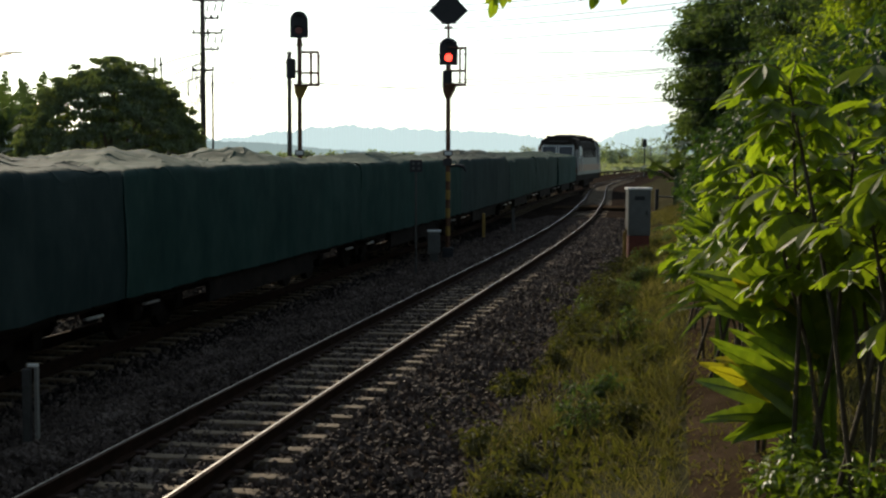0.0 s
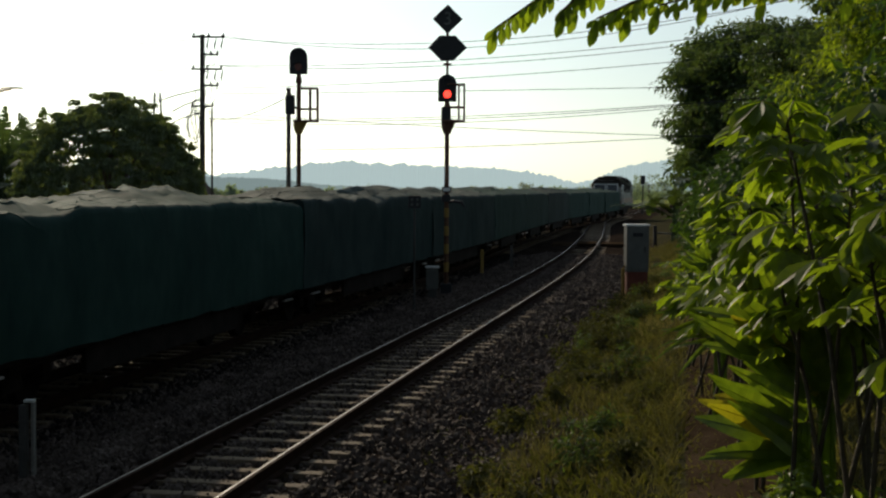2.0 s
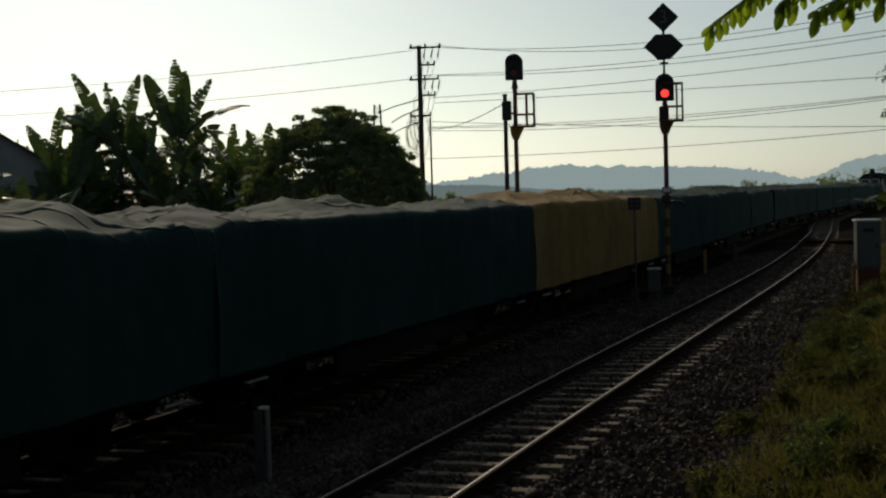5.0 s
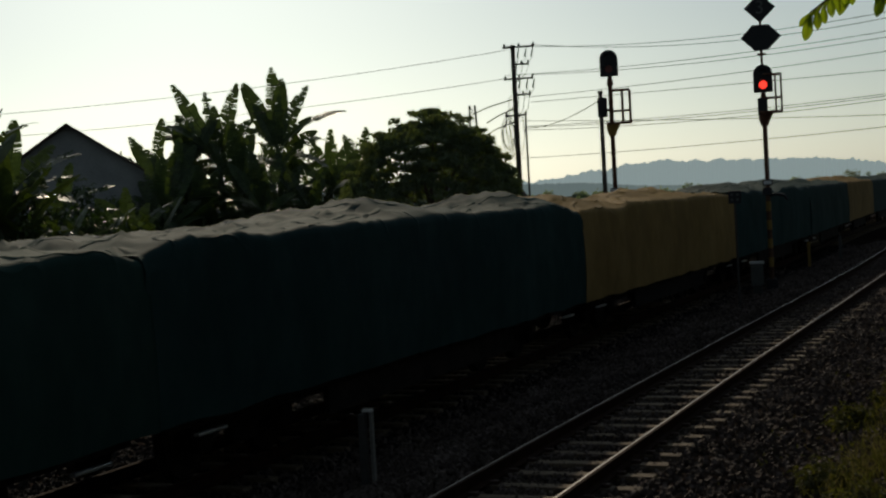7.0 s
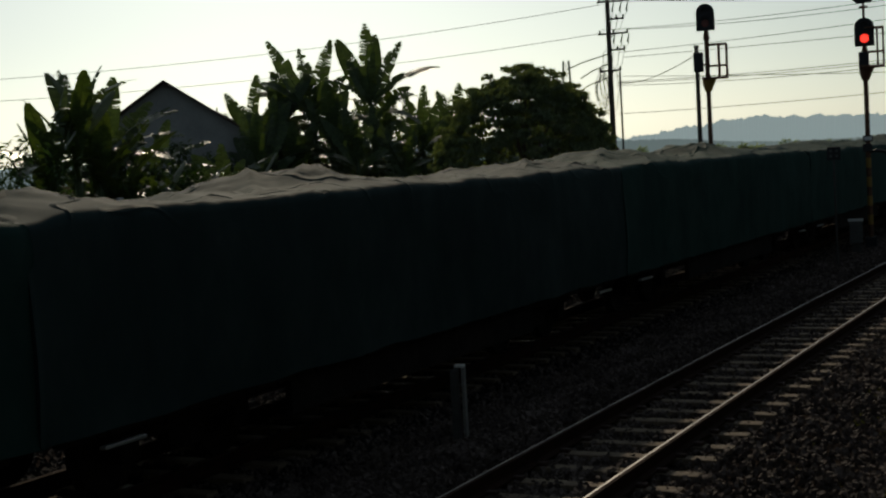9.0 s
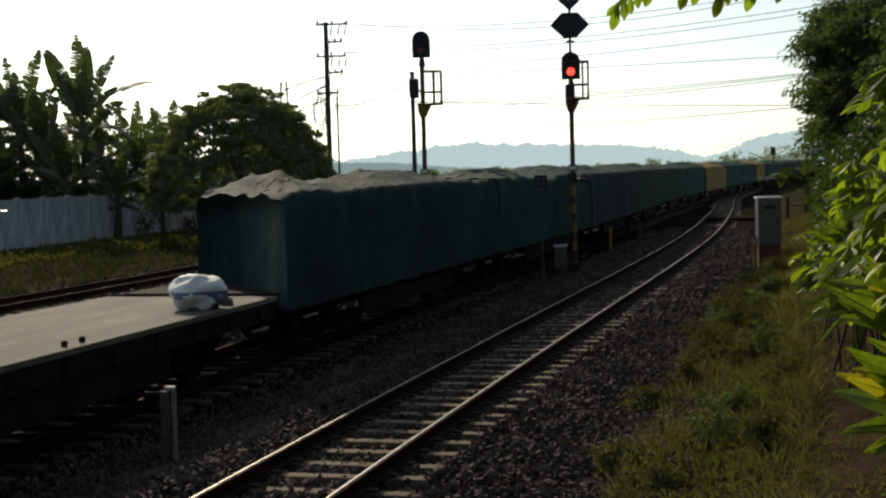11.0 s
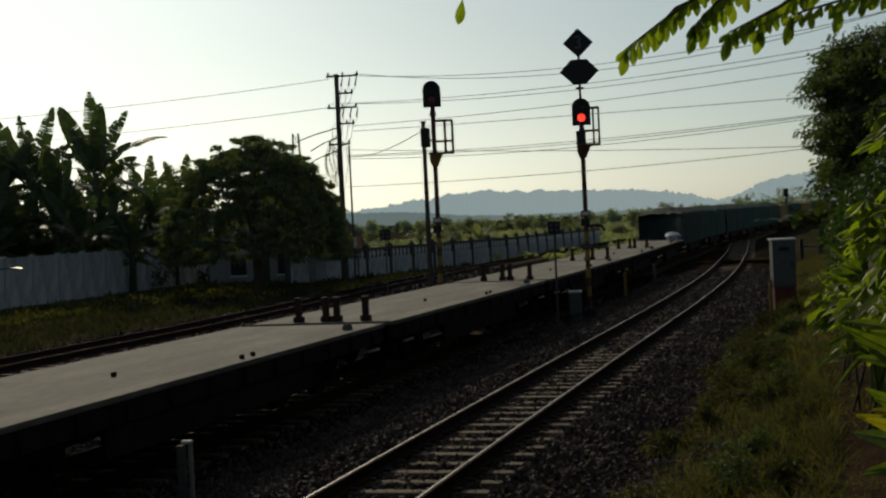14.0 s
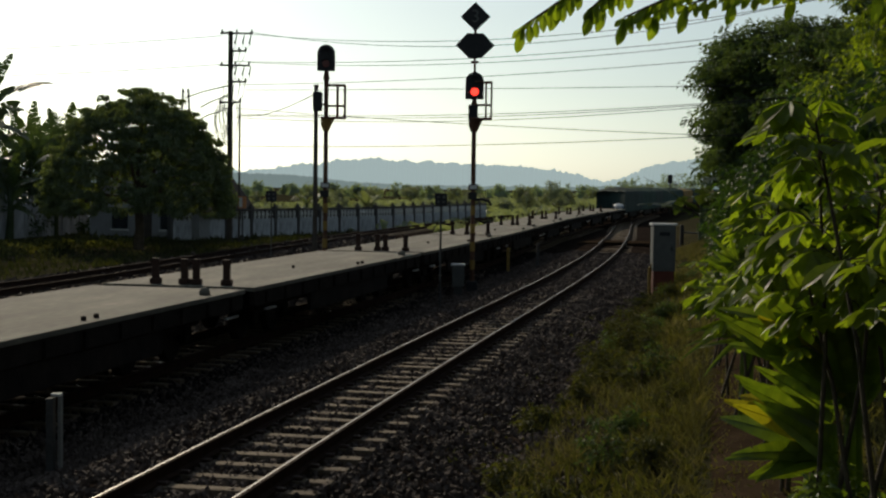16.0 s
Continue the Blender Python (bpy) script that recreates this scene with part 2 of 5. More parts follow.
# Haze is painted in: a pale colour plus a blue-grey glow.
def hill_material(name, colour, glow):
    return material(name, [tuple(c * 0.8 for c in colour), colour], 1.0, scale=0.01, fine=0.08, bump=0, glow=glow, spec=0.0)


M_HILLFAR = hill_material("painted_haze_hill", (0.09, 0.12, 0.12), ((0.46, 0.57, 0.565), 0.95))
M_HILLNEAR = hill_material("painted_haze_ridge", (0.07, 0.09, 0.08), ((0.28, 0.36, 0.355), 0.75))


# ---- mesh helpers ----
def link(name, mesh, mat, parent=None, label="", smooth=False):
    ob = new(name, mesh)
    if mat and not mesh.materials:
        mesh.materials.append(mat)
    if smooth:
        mesh.polygons.foreach_set("use_smooth", [True] * len(mesh.polygons))
    if parent is not None:
        ob.parent = parent
    if label:
        ob["label"] = label
    return ob


def part(name, bm, mat, parent=None, label="", smooth=False):
    mesh = bpy.data.meshes.new(name)
    bm.to_mesh(mesh)
    bm.free()
    return link(name, mesh, mat, parent, label, smooth)


def raw(name, verts, faces, mat, parent=None, label="", smooth=False):
    mesh = bpy.data.meshes.new(name)
    mesh.from_pydata([tuple(v) for v in np.asarray(verts, float).tolist()], [], np.asarray(faces).tolist() if isinstance(faces, np.ndarray) else faces)
    mesh.update()
    return link(name, mesh, mat, parent, label, smooth)


def add_box(bm, size, at=(0, 0, 0), turn=None, bevel=0.0, taper=1.0):
    r = bmesh.ops.create_cube(bm, size=1.0)
    vs = r["verts"]
    for v in vs:
        k = taper if v.co.z > 0 else 1.0
        v.co = Vector((v.co.x * size[0] * k, v.co.y * size[1] * k, v.co.z * size[2]))
    if bevel:
        es = list({e for v in vs for e in v.link_edges})
        rb = bmesh.ops.bevel(bm, geom=es, offset=bevel, segments=2, affect="EDGES", profile=0.6)
        vs = list({v for f in rb["faces"] for v in f.verts} | {v for v in vs if v.is_valid})
    m = Matrix.Translation(at) @ (turn if turn is not None else Matrix.Identity(4))
    bmesh.ops.transform(bm, matrix=m, verts=vs)
    return bm


def box(size, at=(0, 0, 0), turn=None, bevel=0.0, taper=1.0):
    return add_box(bmesh.new(), size, at, turn, bevel, taper)


def add_tube(bm, pts, radii, sides=8, cap=True):
    """A tapered tube through points."""
    pts = [Vector(p) for p in pts]
    if not isinstance(radii, (list, tuple)):
        radii = [radii] * len(pts)
    rings = []
    for k, p in enumerate(pts):
        way = (pts[min(k + 1, len(pts) - 1)] - pts[max(k - 1, 0)]).normalized()
        side = way.cross(Vector((0, 0, 1)) if abs(way.z) < 0.9 else Vector((1, 0, 0))).normalized()
        up = side.cross(way)
        rings.append([bm.verts.new(p + (side * math.cos(a) + up * math.sin(a)) * radii[k]) for a in np.linspace(0, 2 * math.pi, sides, endpoint=False)])
    for a, b in zip(rings, rings[1:]):
        for k in range(sides):
            bm.faces.new((a[k], a[(k + 1) % sides], b[(k + 1) % sides], b[k]))
    if cap:
        bm.faces.new(rings[0][::-1])
        bm.faces.new(rings[-1])
    return bm


def tube(pts, radii, sides=8):
    return add_tube(bmesh.new(), pts, radii, sides)


def disc(radius, depth, at, turn=None, sides=24, bevel=0.0):
    bm = bmesh.new()
    bmesh.ops.create_cone(bm, cap_ends=True, segments=sides, radius1=radius, radius2=radius - bevel, depth=depth)
    bmesh.ops.transform(bm, matrix=Matrix.Translation(at) @ (turn if turn is not None else Matrix.Identity(4)), verts=bm.verts)
    return bm


def plate(outline, depth, at, turn=None):
    """A flat shape cut from a sheet: outline in x and z, depth along y."""
    bm = bmesh.new()
    a = [bm.verts.new((x, -depth / 2, z)) for x, z in outline]
    b = [bm.verts.new((x, depth / 2, z)) for x, z in outline]
    bm.faces.new(a)
    bm.faces.new(b[::-1])
    for k in range(len(a)):
        j = (k + 1) % len(a)
        bm.faces.new((a[j], a[k], b[k], b[j]))
    bmesh.ops.transform(bm, matrix=Matrix.Translation(at) @ (turn if turn is not None else Matrix.Identity(4)), verts=bm.verts)
    return bm


def thing(name, at, label, category, group="", rz=0.0, kind=""):
    e = new(name)
    e.matrix_world = pose(*at, 0, 0, rz)
    return tagged(e, label, category, group, kind)


def leaf_cloud(centres, ways, ups, lengths, widths, droop=0.15):
    """Many folded leaves: arrays of base points, directions, normals, lengths and widths."""
    ways = ways / np.linalg.norm(ways, axis=1, keepdims=True)
    side = np.cross(ways, ups)
    side /= np.linalg.norm(side, axis=1, keepdims=True) + 1e-9
    nor = np.cross(side, ways)
    l, w = lengths[:, None], widths[:, None]
    base = centres
    mid = centres + ways * l * 0.5 - nor * l * droop * 0.2
    left = centres + ways * l * 0.45 + side * w * 0.5 + nor * w * 0.15
    right = centres + ways * l * 0.45 - side * w * 0.5 + nor * w * 0.15
    tip = centres + ways * l - nor * l * droop
    v = np.stack([base, left, mid, right, tip], 1).reshape(-1, 3)
    k = (np.arange(len(centres)) * 5)[:, None, None]
    f = (np.array([[0, 1, 2], [0, 2, 3], [1, 4, 2], [2, 4, 3]])[None] + k).reshape(-1, 3)
    return v, f


def obovate_leaves(centres, ways, ups, lengths, widths, droop=0.15, fold=0.18):
    """Leaves with a curved outline, widest past the middle, folded along the rib and bent down to the tip."""
    ways = ways / np.linalg.norm(ways, axis=1, keepdims=True)
    side = np.cross(ways, ups)
    side /= np.linalg.norm(side, axis=1, keepdims=True) + 1e-9
    nor = np.cross(side, ways)
    l, w = lengths[:, None], widths[:, None]
    cols = []
    for u, k in ((0.0, 0.0), (0.28, 0.52), (0.52, 0.93), (0.74, 0.9), (0.9, 0.5), (1.0, 0.0)):
        rib = centres + ways * l * (u - 0.12 * droop * u ** 3) - nor * l * droop * u ** 2
        cols.append(rib)
        if k:
            cols.append(rib + (side * w * 0.5 + nor * w * fold) * k)
            cols.append(rib + (-side * w * 0.5 + nor * w * fold) * k)
    v = np.stack(cols, 1).reshape(-1, 3)
    base = [(0, 2, 1), (0, 1, 3)]
    for a in (1, 4, 7):
        base += [(a, a + 1, a + 4), (a, a + 4, a + 3), (a, a + 3, a + 5), (a, a + 5, a + 2)]
    base += [(10, 11, 13), (10, 13, 12)]
    f = (np.array(base)[None] + (np.arange(len(centres)) * 14)[:, None, None]).reshape(-1, 3)
    return v, f


def unit_random(rng, n):
    v = rng.normal(size=(n, 3))
    return v / np.linalg.norm(v, axis=1, keepdims=True)


# ---- the lines of the tracks ----
GAUGE = 1.13
NEAR_Y = [-70, -40, -20, 0, 5, 10, 15, 20, 25, 30, 35, 40, 45, 50, 55, 60, 65, 74, 82, 88, 99, 110, 122, 143, 179, 230, 300, 420]
NEAR_X = [-16.0, -11.0, -7.7, -4.35, -3.53, -2.63, -1.68, -0.68, 0.33, 1.36, 2.38, 3.39, 4.36, 5.3, 6.19, 7.03, 7.81, 9.2, 10.4, 11.2, 12.75, 14.3, 16.4, 20.9, 29.0, 43.0, 68.0, 125.0]


def smooth_line(ys, xs):
    y = np.arange(ys[0], ys[-1] + 0.01, 0.5)
    x = np.interp(y, ys, xs)
    k = np.exp(-np.linspace(-2, 2, 25) ** 2)
    pad = np.r_[2 * x[0] - x[12:0:-1], x, 2 * x[-1] - x[-2:-14:-1]]
    return np.stack([np.convolve(pad, k / k.sum(), "valid"), y], 1)


def shifted(line, off):
    d = np.gradient(line, axis=0)
    d /= np.linalg.norm(d, axis=1, keepdims=True)
    return line + np.stack([d[:, 1], -d[:, 0]], 1) * np.asarray(off).reshape(-1, 1)


NEAR = smooth_line(NEAR_Y, NEAR_X)
TRAIN = shifted(NEAR, np.interp(NEAR[:, 1], [-70, 62, 75, 90, 105, 120, 132, 420], [-3.97, -3.97, -3.7, -2.9, -1.5, -0.45, 0, 0]))
FAR = shifted(NEAR, np.interp(NEAR[:, 1], [-70, 35, 56, 75, 130, 200, 420], [-13.1, -13.2, -14.0, -13.9, -11.0, -6.0, -4.0]))


def arclength(line):
    s = np.r_[0, np.cumsum(np.linalg.norm(np.diff(line, axis=0), axis=1))]
    return s - np.interp(0.0, line[:, 1], s)


TRAIN_S = arclength(TRAIN)


def on_train_line(s):
    """Place on the train's track at the arc length s, going on straight past its ends."""
    lo, hi = TRAIN_S[0], TRAIN_S[-1]
    k = min(max(s, lo), hi)
    p = np.array([np.interp(k, TRAIN_S, TRAIN[:, 0]), np.interp(k, TRAIN_S, TRAIN[:, 1])])
    if s < lo:
        d = TRAIN[1] - TRAIN[0]
        p = p + d / np.linalg.norm(d) * (s - lo)
    if s > hi:
        d = TRAIN[-1] - TRAIN[-2]
        p = p + d / np.linalg.norm(d) * (s - hi)
    return p


def near_x(y):
    return np.interp(y, NEAR[:, 1], NEAR[:, 0])


# ---- ground ----
BANK_Q = [-400, -34, -31, -20, -16.2, -15.2, -12.2, -11.2, -7, -6.2, -5.2, -2.6, -2.2, -1.4, -0.78, -0.66, 1.25, 2.3, 3.0, 4.6, 6.5, 9, 14, 400]
BANK_Z = [-0.9, -0.5, -0.45, -0.5, -0.45, -0.24, -0.24, -0.45, -0.5, -0.45, -0.24, -0.24, -0.3, -0.15, -0.14, -0.205, -0.215, -0.3, -0.12, 0.4, 0.7, 1.0, 1.2, -0.5]


def ground_z(x, y):
    """Height of the ground: ballast beds along the tracks and the bank beside them."""
    q = (np.asarray(x) - near_x(y)) * 0.98
    z = np.interp(q, BANK_Q, BANK_Z)
    far = np.clip((np.asarray(y) - 75) / 60, 0, 1)
    return z * (1 - far) + np.minimum(z, -0.35) * far


def build_ground():
    qs = np.unique(np.r_[np.linspace(-60, -16, 18), np.linspace(-16, 8, 97), np.linspace(8, 40, 14), [-400, -220, -120, 70, 120, 220, 400], [-2600, -1400, 1400, 2600]])
    ys = np.unique(np.r_[-600, -250, np.linspace(-120, 4, 20), np.linspace(4, 60, 150), np.linspace(60, 140, 60), np.linspace(140, 420, 30), 700, 1200, 2000, 3200])
    verts, faces = [], []
    for y in ys:
        for q in qs:
            x = near_x(np.clip(y, -70, 420)) + q / 0.98
            z = float(ground_z(x, np.clip(y, -70, 420)))
            if abs(q) < 40 and -120 < y < 140:
                z += 0.05 * noise.noise((x * 0.8, y * 0.8, 0)) * (1 if q > 2.2 or q < -6.5 else 0.3)
            verts.append((x, y, z))
    n = len(qs)
    for j in range(len(ys) - 1):
        for i in range(n - 1):
            faces.append((j * n + i, j * n + i + 1, (j + 1) * n + i + 1, (j + 1) * n + i))
    ob = raw("ground", verts, faces, M_GROUND, smooth=True)
    mesh = ob.data
    mesh.materials.append(M_BED)
    mesh.materials.append(M_PATH)
    for p in mesh.polygons:
        c = p.center
        q = (c.x - near_x(np.clip(c.y, -70, 420))) * 0.98
        if -11 < q < 2.9 + 0.7 * noise.noise((c.x, c.y * 0.7, 2)) or -16.2 < q < -11.2:
            p.material_index = 1
        elif 4.4 < q < 5.15 and c.y < 30:
            p.material_index = 2
    tagged(ob, "grassy earth with ballast beds and a trodden path", "ground", kind="structure")


build_ground()


def rail_profile():
    return [(-0.065, -0.15), (0.065, -0.15), (0.065, -0.138), (0.012, -0.12), (0.012, -0.04), (0.034, -0.028), (0.034, -0.004), (0.024, 0.0), (-0.002, 0.001), (-0.024, 0.0), (-0.034, -0.004), (-0.034, -0.028), (-0.012, -0.04), (-0.012, -0.12), (-0.065, -0.138)]


def sweep(name, line, profile, mat, parent, top_mat=None, z=0.0):
    d = np.gradient(line, axis=0)
    d /= np.linalg.norm(d, axis=1, keepdims=True)
    side = np.stack([d[:, 1], -d[:, 0]], 1)
    n = len(profile)
    verts = []
    for p, s in zip(line, side):
        for a, b in profile:
            verts.append((p[0] + s[0] * a, p[1] + s[1] * a, b + z))
    faces = []
    for j in range(len(line) - 1):
        for i in range(n):
            faces.append((j * n + i, j * n + (i + 1) % n, (j + 1) * n + (i + 1) % n, (j + 1) * n + i))
    ob = raw(name, verts, faces, mat, parent)
    if top_mat:
        ob.data.materials.append(top_mat)
        for k, p in enumerate(ob.data.polygons):
            if k % n == 8:
                p.material_index = 1
    return ob


def sleeper_mesh():
    bm = bmesh.new()
    add_box(bm, (2.0, 0.22, 0.16), (0, 0, -0.24), bevel=0.02)
    for v in bm.verts:
        if v.co.z > -0.2:
            v.co.y *= 0.8
            v.co.z -= 0.02 * math.exp(-(v.co.x / 0.4) ** 2)
    mesh = bpy.data.meshes.new("sleeper")
    bm.to_mesh(mesh)
    bm.free()
    mesh.materials.append(M_SLEEPER)
    return mesh


def clip_mesh():
    bm = bmesh.new()
    for sx in (-1, 1):
        for k in (-1, 1):
            add_box(bm, (0.1, 0.09, 0.035), (sx * GAUGE / 2 + k * 0.09, 0, -0.143), bevel=0.01)
    mesh = bpy.data.meshes.new("rail_clip")
    bm.to_mesh(mesh)
    bm.free()
    mesh.materials.append(M_STUB)
    return mesh


def build_track(line, y0, y1, label, s0, s1, pieces):
    keep = line[(line[:, 1] >= y0) & (line[:, 1] <= y1)]
    top = thing("railway_track", (0, 0, 0), label, "railway track", "railway tracks", kind="structure")
    for sx in (-1, 1):
        sweep("rail", shifted(keep, sx * GAUGE / 2), rail_profile(), M_RAIL, top, M_RAILTOP if pieces else None)
    s = arclength(line)
    shared, clips = sleeper_mesh(), clip_mesh()
    rng = random.Random(4)
    k = s0
    while k < s1:
        x, y = np.interp(k, s, line[:, 0]), np.interp(k, s, line[:, 1])
        x2, y2 = np.interp(k + 0.5, s, line[:, 0]), np.interp(k + 0.5, s, line[:, 1])
        m = pose(x, y, rng.uniform(-0.012, 0.006) - min(0.045, max(0.0, k - 28) * 0.0018), 0, 0, math.degrees(-math.atan2(x2 - x, y2 - y)) + rng.uniform(-1.2, 1.2))
        ob = link("sleeper", shared, None, top)
        ob.matrix_world = m
        if k < 45 and pieces:
            link("rail_clips", clips, None, ob)
        k += 0.56
    return top


build_track(NEAR, -60, 400, "bare railway track on brown concrete sleepers in ballast", 4.0, 150.0, True)
build_track(TRAIN, -70, 128, "railway track under the passing goods train", 2.0, 100.0, False)
build_track(FAR, -60, 300, "rusty railway track beyond the train in low grass", 20.0, 110.0, False)


def stone_field(name, label, count, y0, y1, q0, q1, size0, size1, seed, power=1.6, mat=None):
    rng = np.random.default_rng(seed)
    base = np.array([(-1, -1, -1), (1, -1, -1), (1, 1, -1), (-1, 1, -1), (-.8, -.8, 1), (.8, -.8, 1), (.8, .8, 1), (-.8, .8, 1)], float)
    quads = np.array([(4, 5, 6, 7), (0, 1, 5, 4), (1, 2, 6, 5), (2, 3, 7, 6), (3, 0, 4, 7)])
    y = y0 + (y1 - y0) * rng.random(count) ** power
    q = q0 + (q1 - q0) * rng.random(count)
    # no stones on the rails and few on sleepers
    keep = (np.abs(np.abs(q) - GAUGE / 2) > 0.07)
    y, q = y[keep], q[keep]
    n = len(y)
    x = near_x(y) + q / 0.98
    z = ground_z(x, y) + 0.025
    size = rng.uniform(size0, size1, n) * (1 + np.maximum(y - 25, 0) * 0.02)
    a = rng.random(n) * 6.28
    shape = base[None] * rng.uniform(0.6, 1.15, (n, 8, 3)) * size[:, None, None] * 0.5 * np.stack([np.ones(n), rng.uniform(.6, 1, n), rng.uniform(.5, .8, n)], 1)[:, None]
    tilt = rng.normal(0, 0.5, (n, 2))
    shape[:, :, 2] += shape[:, :, 0] * tilt[:, :1] + shape[:, :, 1] * tilt[:, 1:]
    c, s = np.cos(a)[:, None], np.sin(a)[:, None]
    v = np.stack([shape[:, :, 0] * c - shape[:, :, 1] * s + x[:, None], shape[:, :, 0] * s + shape[:, :, 1] * c + y[:, None], shape[:, :, 2] + z[:, None]], -1)
    f = quads[None] + (np.arange(n) * 8)[:, None, None]
    ob = raw(name, v.reshape(-1, 3), f.reshape(-1, 4), mat or M_STONE)
    return tagged(ob, label, "ballast", kind="stuff")


stone_field("ballast_stones", "brown-grey crushed stone ballast beside and between the rails", 50000, 8, 60, -2.6, 3.4, 0.035, 0.075, 3)
stone_field("trackbed_stones", "crushed stone ballast under and beside the train, darkened for its shade", 26000, 8, 60, -7.2, -2.5, 0.04, 0.085, 9, 1.6, M_STONEDARK)
stone_field("far_trackbed_stones", "dark crushed stone around the far track", 9000, 22, 75, -16.4, -10.8, 0.07, 0.14, 12, 1.0)
stone_field("ballast_heap", "loose crushed stone between the two tracks", 9000, 9, 45, -3.4, -1.2, 0.035, 0.075, 5)


# ---- the train ----
PITCH = 12.66
TAIL_S = -171.4                 # rear end of the last covered wagon at the start
COVERED, EMPTY = 21, 12


def gone(t):
    """Metres that the train has gone since the start: it gathers speed slowly."""
    return 16.7 * t + 0.06 * t * t


HALF = 1.3
DECK_Z = 1.0


def frame_parts(w, length):
    """Deck, sills, bogies and buffers of a flat wagon; origin on the rails at its middle, y along it."""
    part("deck", box((2 * HALF, length, 0.07), (0, 0, DECK_Z - 0.035), bevel=0.015), M_DECK, w, "dusty worn grey-brown deck")
    for sx in (-1, 1):
        bm = box((0.09, length - 0.1, 0.24), (sx * (HALF - 0.07), 0, DECK_Z - 0.19), bevel=0.01)
        for y in np.linspace(-length / 2 + 0.6, length / 2 - 0.6, 12):
            add_box(bm, (0.05, 0.08, 0.2), (sx * (HALF - 0.01), y, DECK_Z - 0.19), bevel=0.008)
        # Added belly box that blocks sunlight from passing under the wagon.
        add_box(bm, (0.07, length - 6.4, 0.34), (sx * (HALF - 0.09), 0, DECK_Z - 0.47), bevel=0.01)
        part("side_sill", bm, M_WAGON, w)
    bm = box((0.5, length - 0.4, 0.34), (0, 0, DECK_Z - 0.27), bevel=0.02)
    for y in np.linspace(-length / 2 + 1, length / 2 - 1, 8):
        add_box(bm, (2.3, 0.1, 0.18), (0, y, DECK_Z - 0.17))
    part("centre_sill", bm, M_WAGON, w)
    part("brake_pipe", tube([(HALF - 0.2, -length / 2 + 1.5, 0.62), (HALF - 0.2, length / 2 - 1.5, 0.62)], 0.03, 8), M_WAGON, w)
    part("brake_cylinder", disc(0.16, 0.5, (0.7, 0.4, 0.62), Matrix.Rotation(radians(90), 4, "X")), M_WAGON, w)
    part("foot_step", box((0.06, 0.5, 0.03), (HALF + 0.02, length / 2 - 0.7, 0.62), bevel=0.006), M_STEELWORN, w, "worn shiny step")
    part("foot_step", box((0.06, 0.5, 0.03), (HALF + 0.02, -length / 2 + 0.7, 0.62), bevel=0.006), M_STEELWORN, w, "worn shiny step")
    for by in (-length / 2 + 2.1, length / 2 - 2.1):
        bm = bmesh.new()
        for sx in (-1, 1):
            add_box(bm, (0.12, 1.9, 0.16), (sx * 0.78, by, 0.52), bevel=0.03)
            add_box(bm, (0.14, 0.5, 0.3), (sx * 0.78, by, 0.42), bevel=0.03)
            for k in (-0.8, 0.8):
                add_box(bm, (0.16, 0.26, 0.26), (sx * 0.8, by + k, 0.42), bevel=0.04)
        add_box(bm, (1.6, 0.4, 0.2), (0, by, 0.55), bevel=0.02)
        bogie = part("bogie", bm, M_WAGON, w)
        for k in (-0.8, 0.8):
            for sx in (-1, 1):
                wheel = disc(0.38, 0.12, (sx * 0.56, by + k, 0.385), Matrix.Rotation(radians(90), 4, "Y"), 28, 0.02)
                part("wheel", wheel, M_WAGON, bogie)
    for sy in (-1, 1):
        bm = box((0.25, 0.4, 0.22), (0, sy * (length / 2 + 0.12), 0.78), bevel=0.04)
        add_box(bm, (1.9, 0.06, 0.3), (0, sy * (length / 2 - 0.02), DECK_Z - 0.2))
        part("coupler", bm, M_WAGON, w)


def stub_mesh():
    bm = box((0.17, 0.14, 0.1), (0, 0, DECK_Z + 0.05), bevel=0.02)
    add_box(bm, (0.11, 0.09, 0.26), (0, 0, DECK_Z + 0.22), bevel=0.02)
    add_box(bm, (0.13, 0.11, 0.08), (0, 0, DECK_Z + 0.38), bevel=0.02)
    return bm


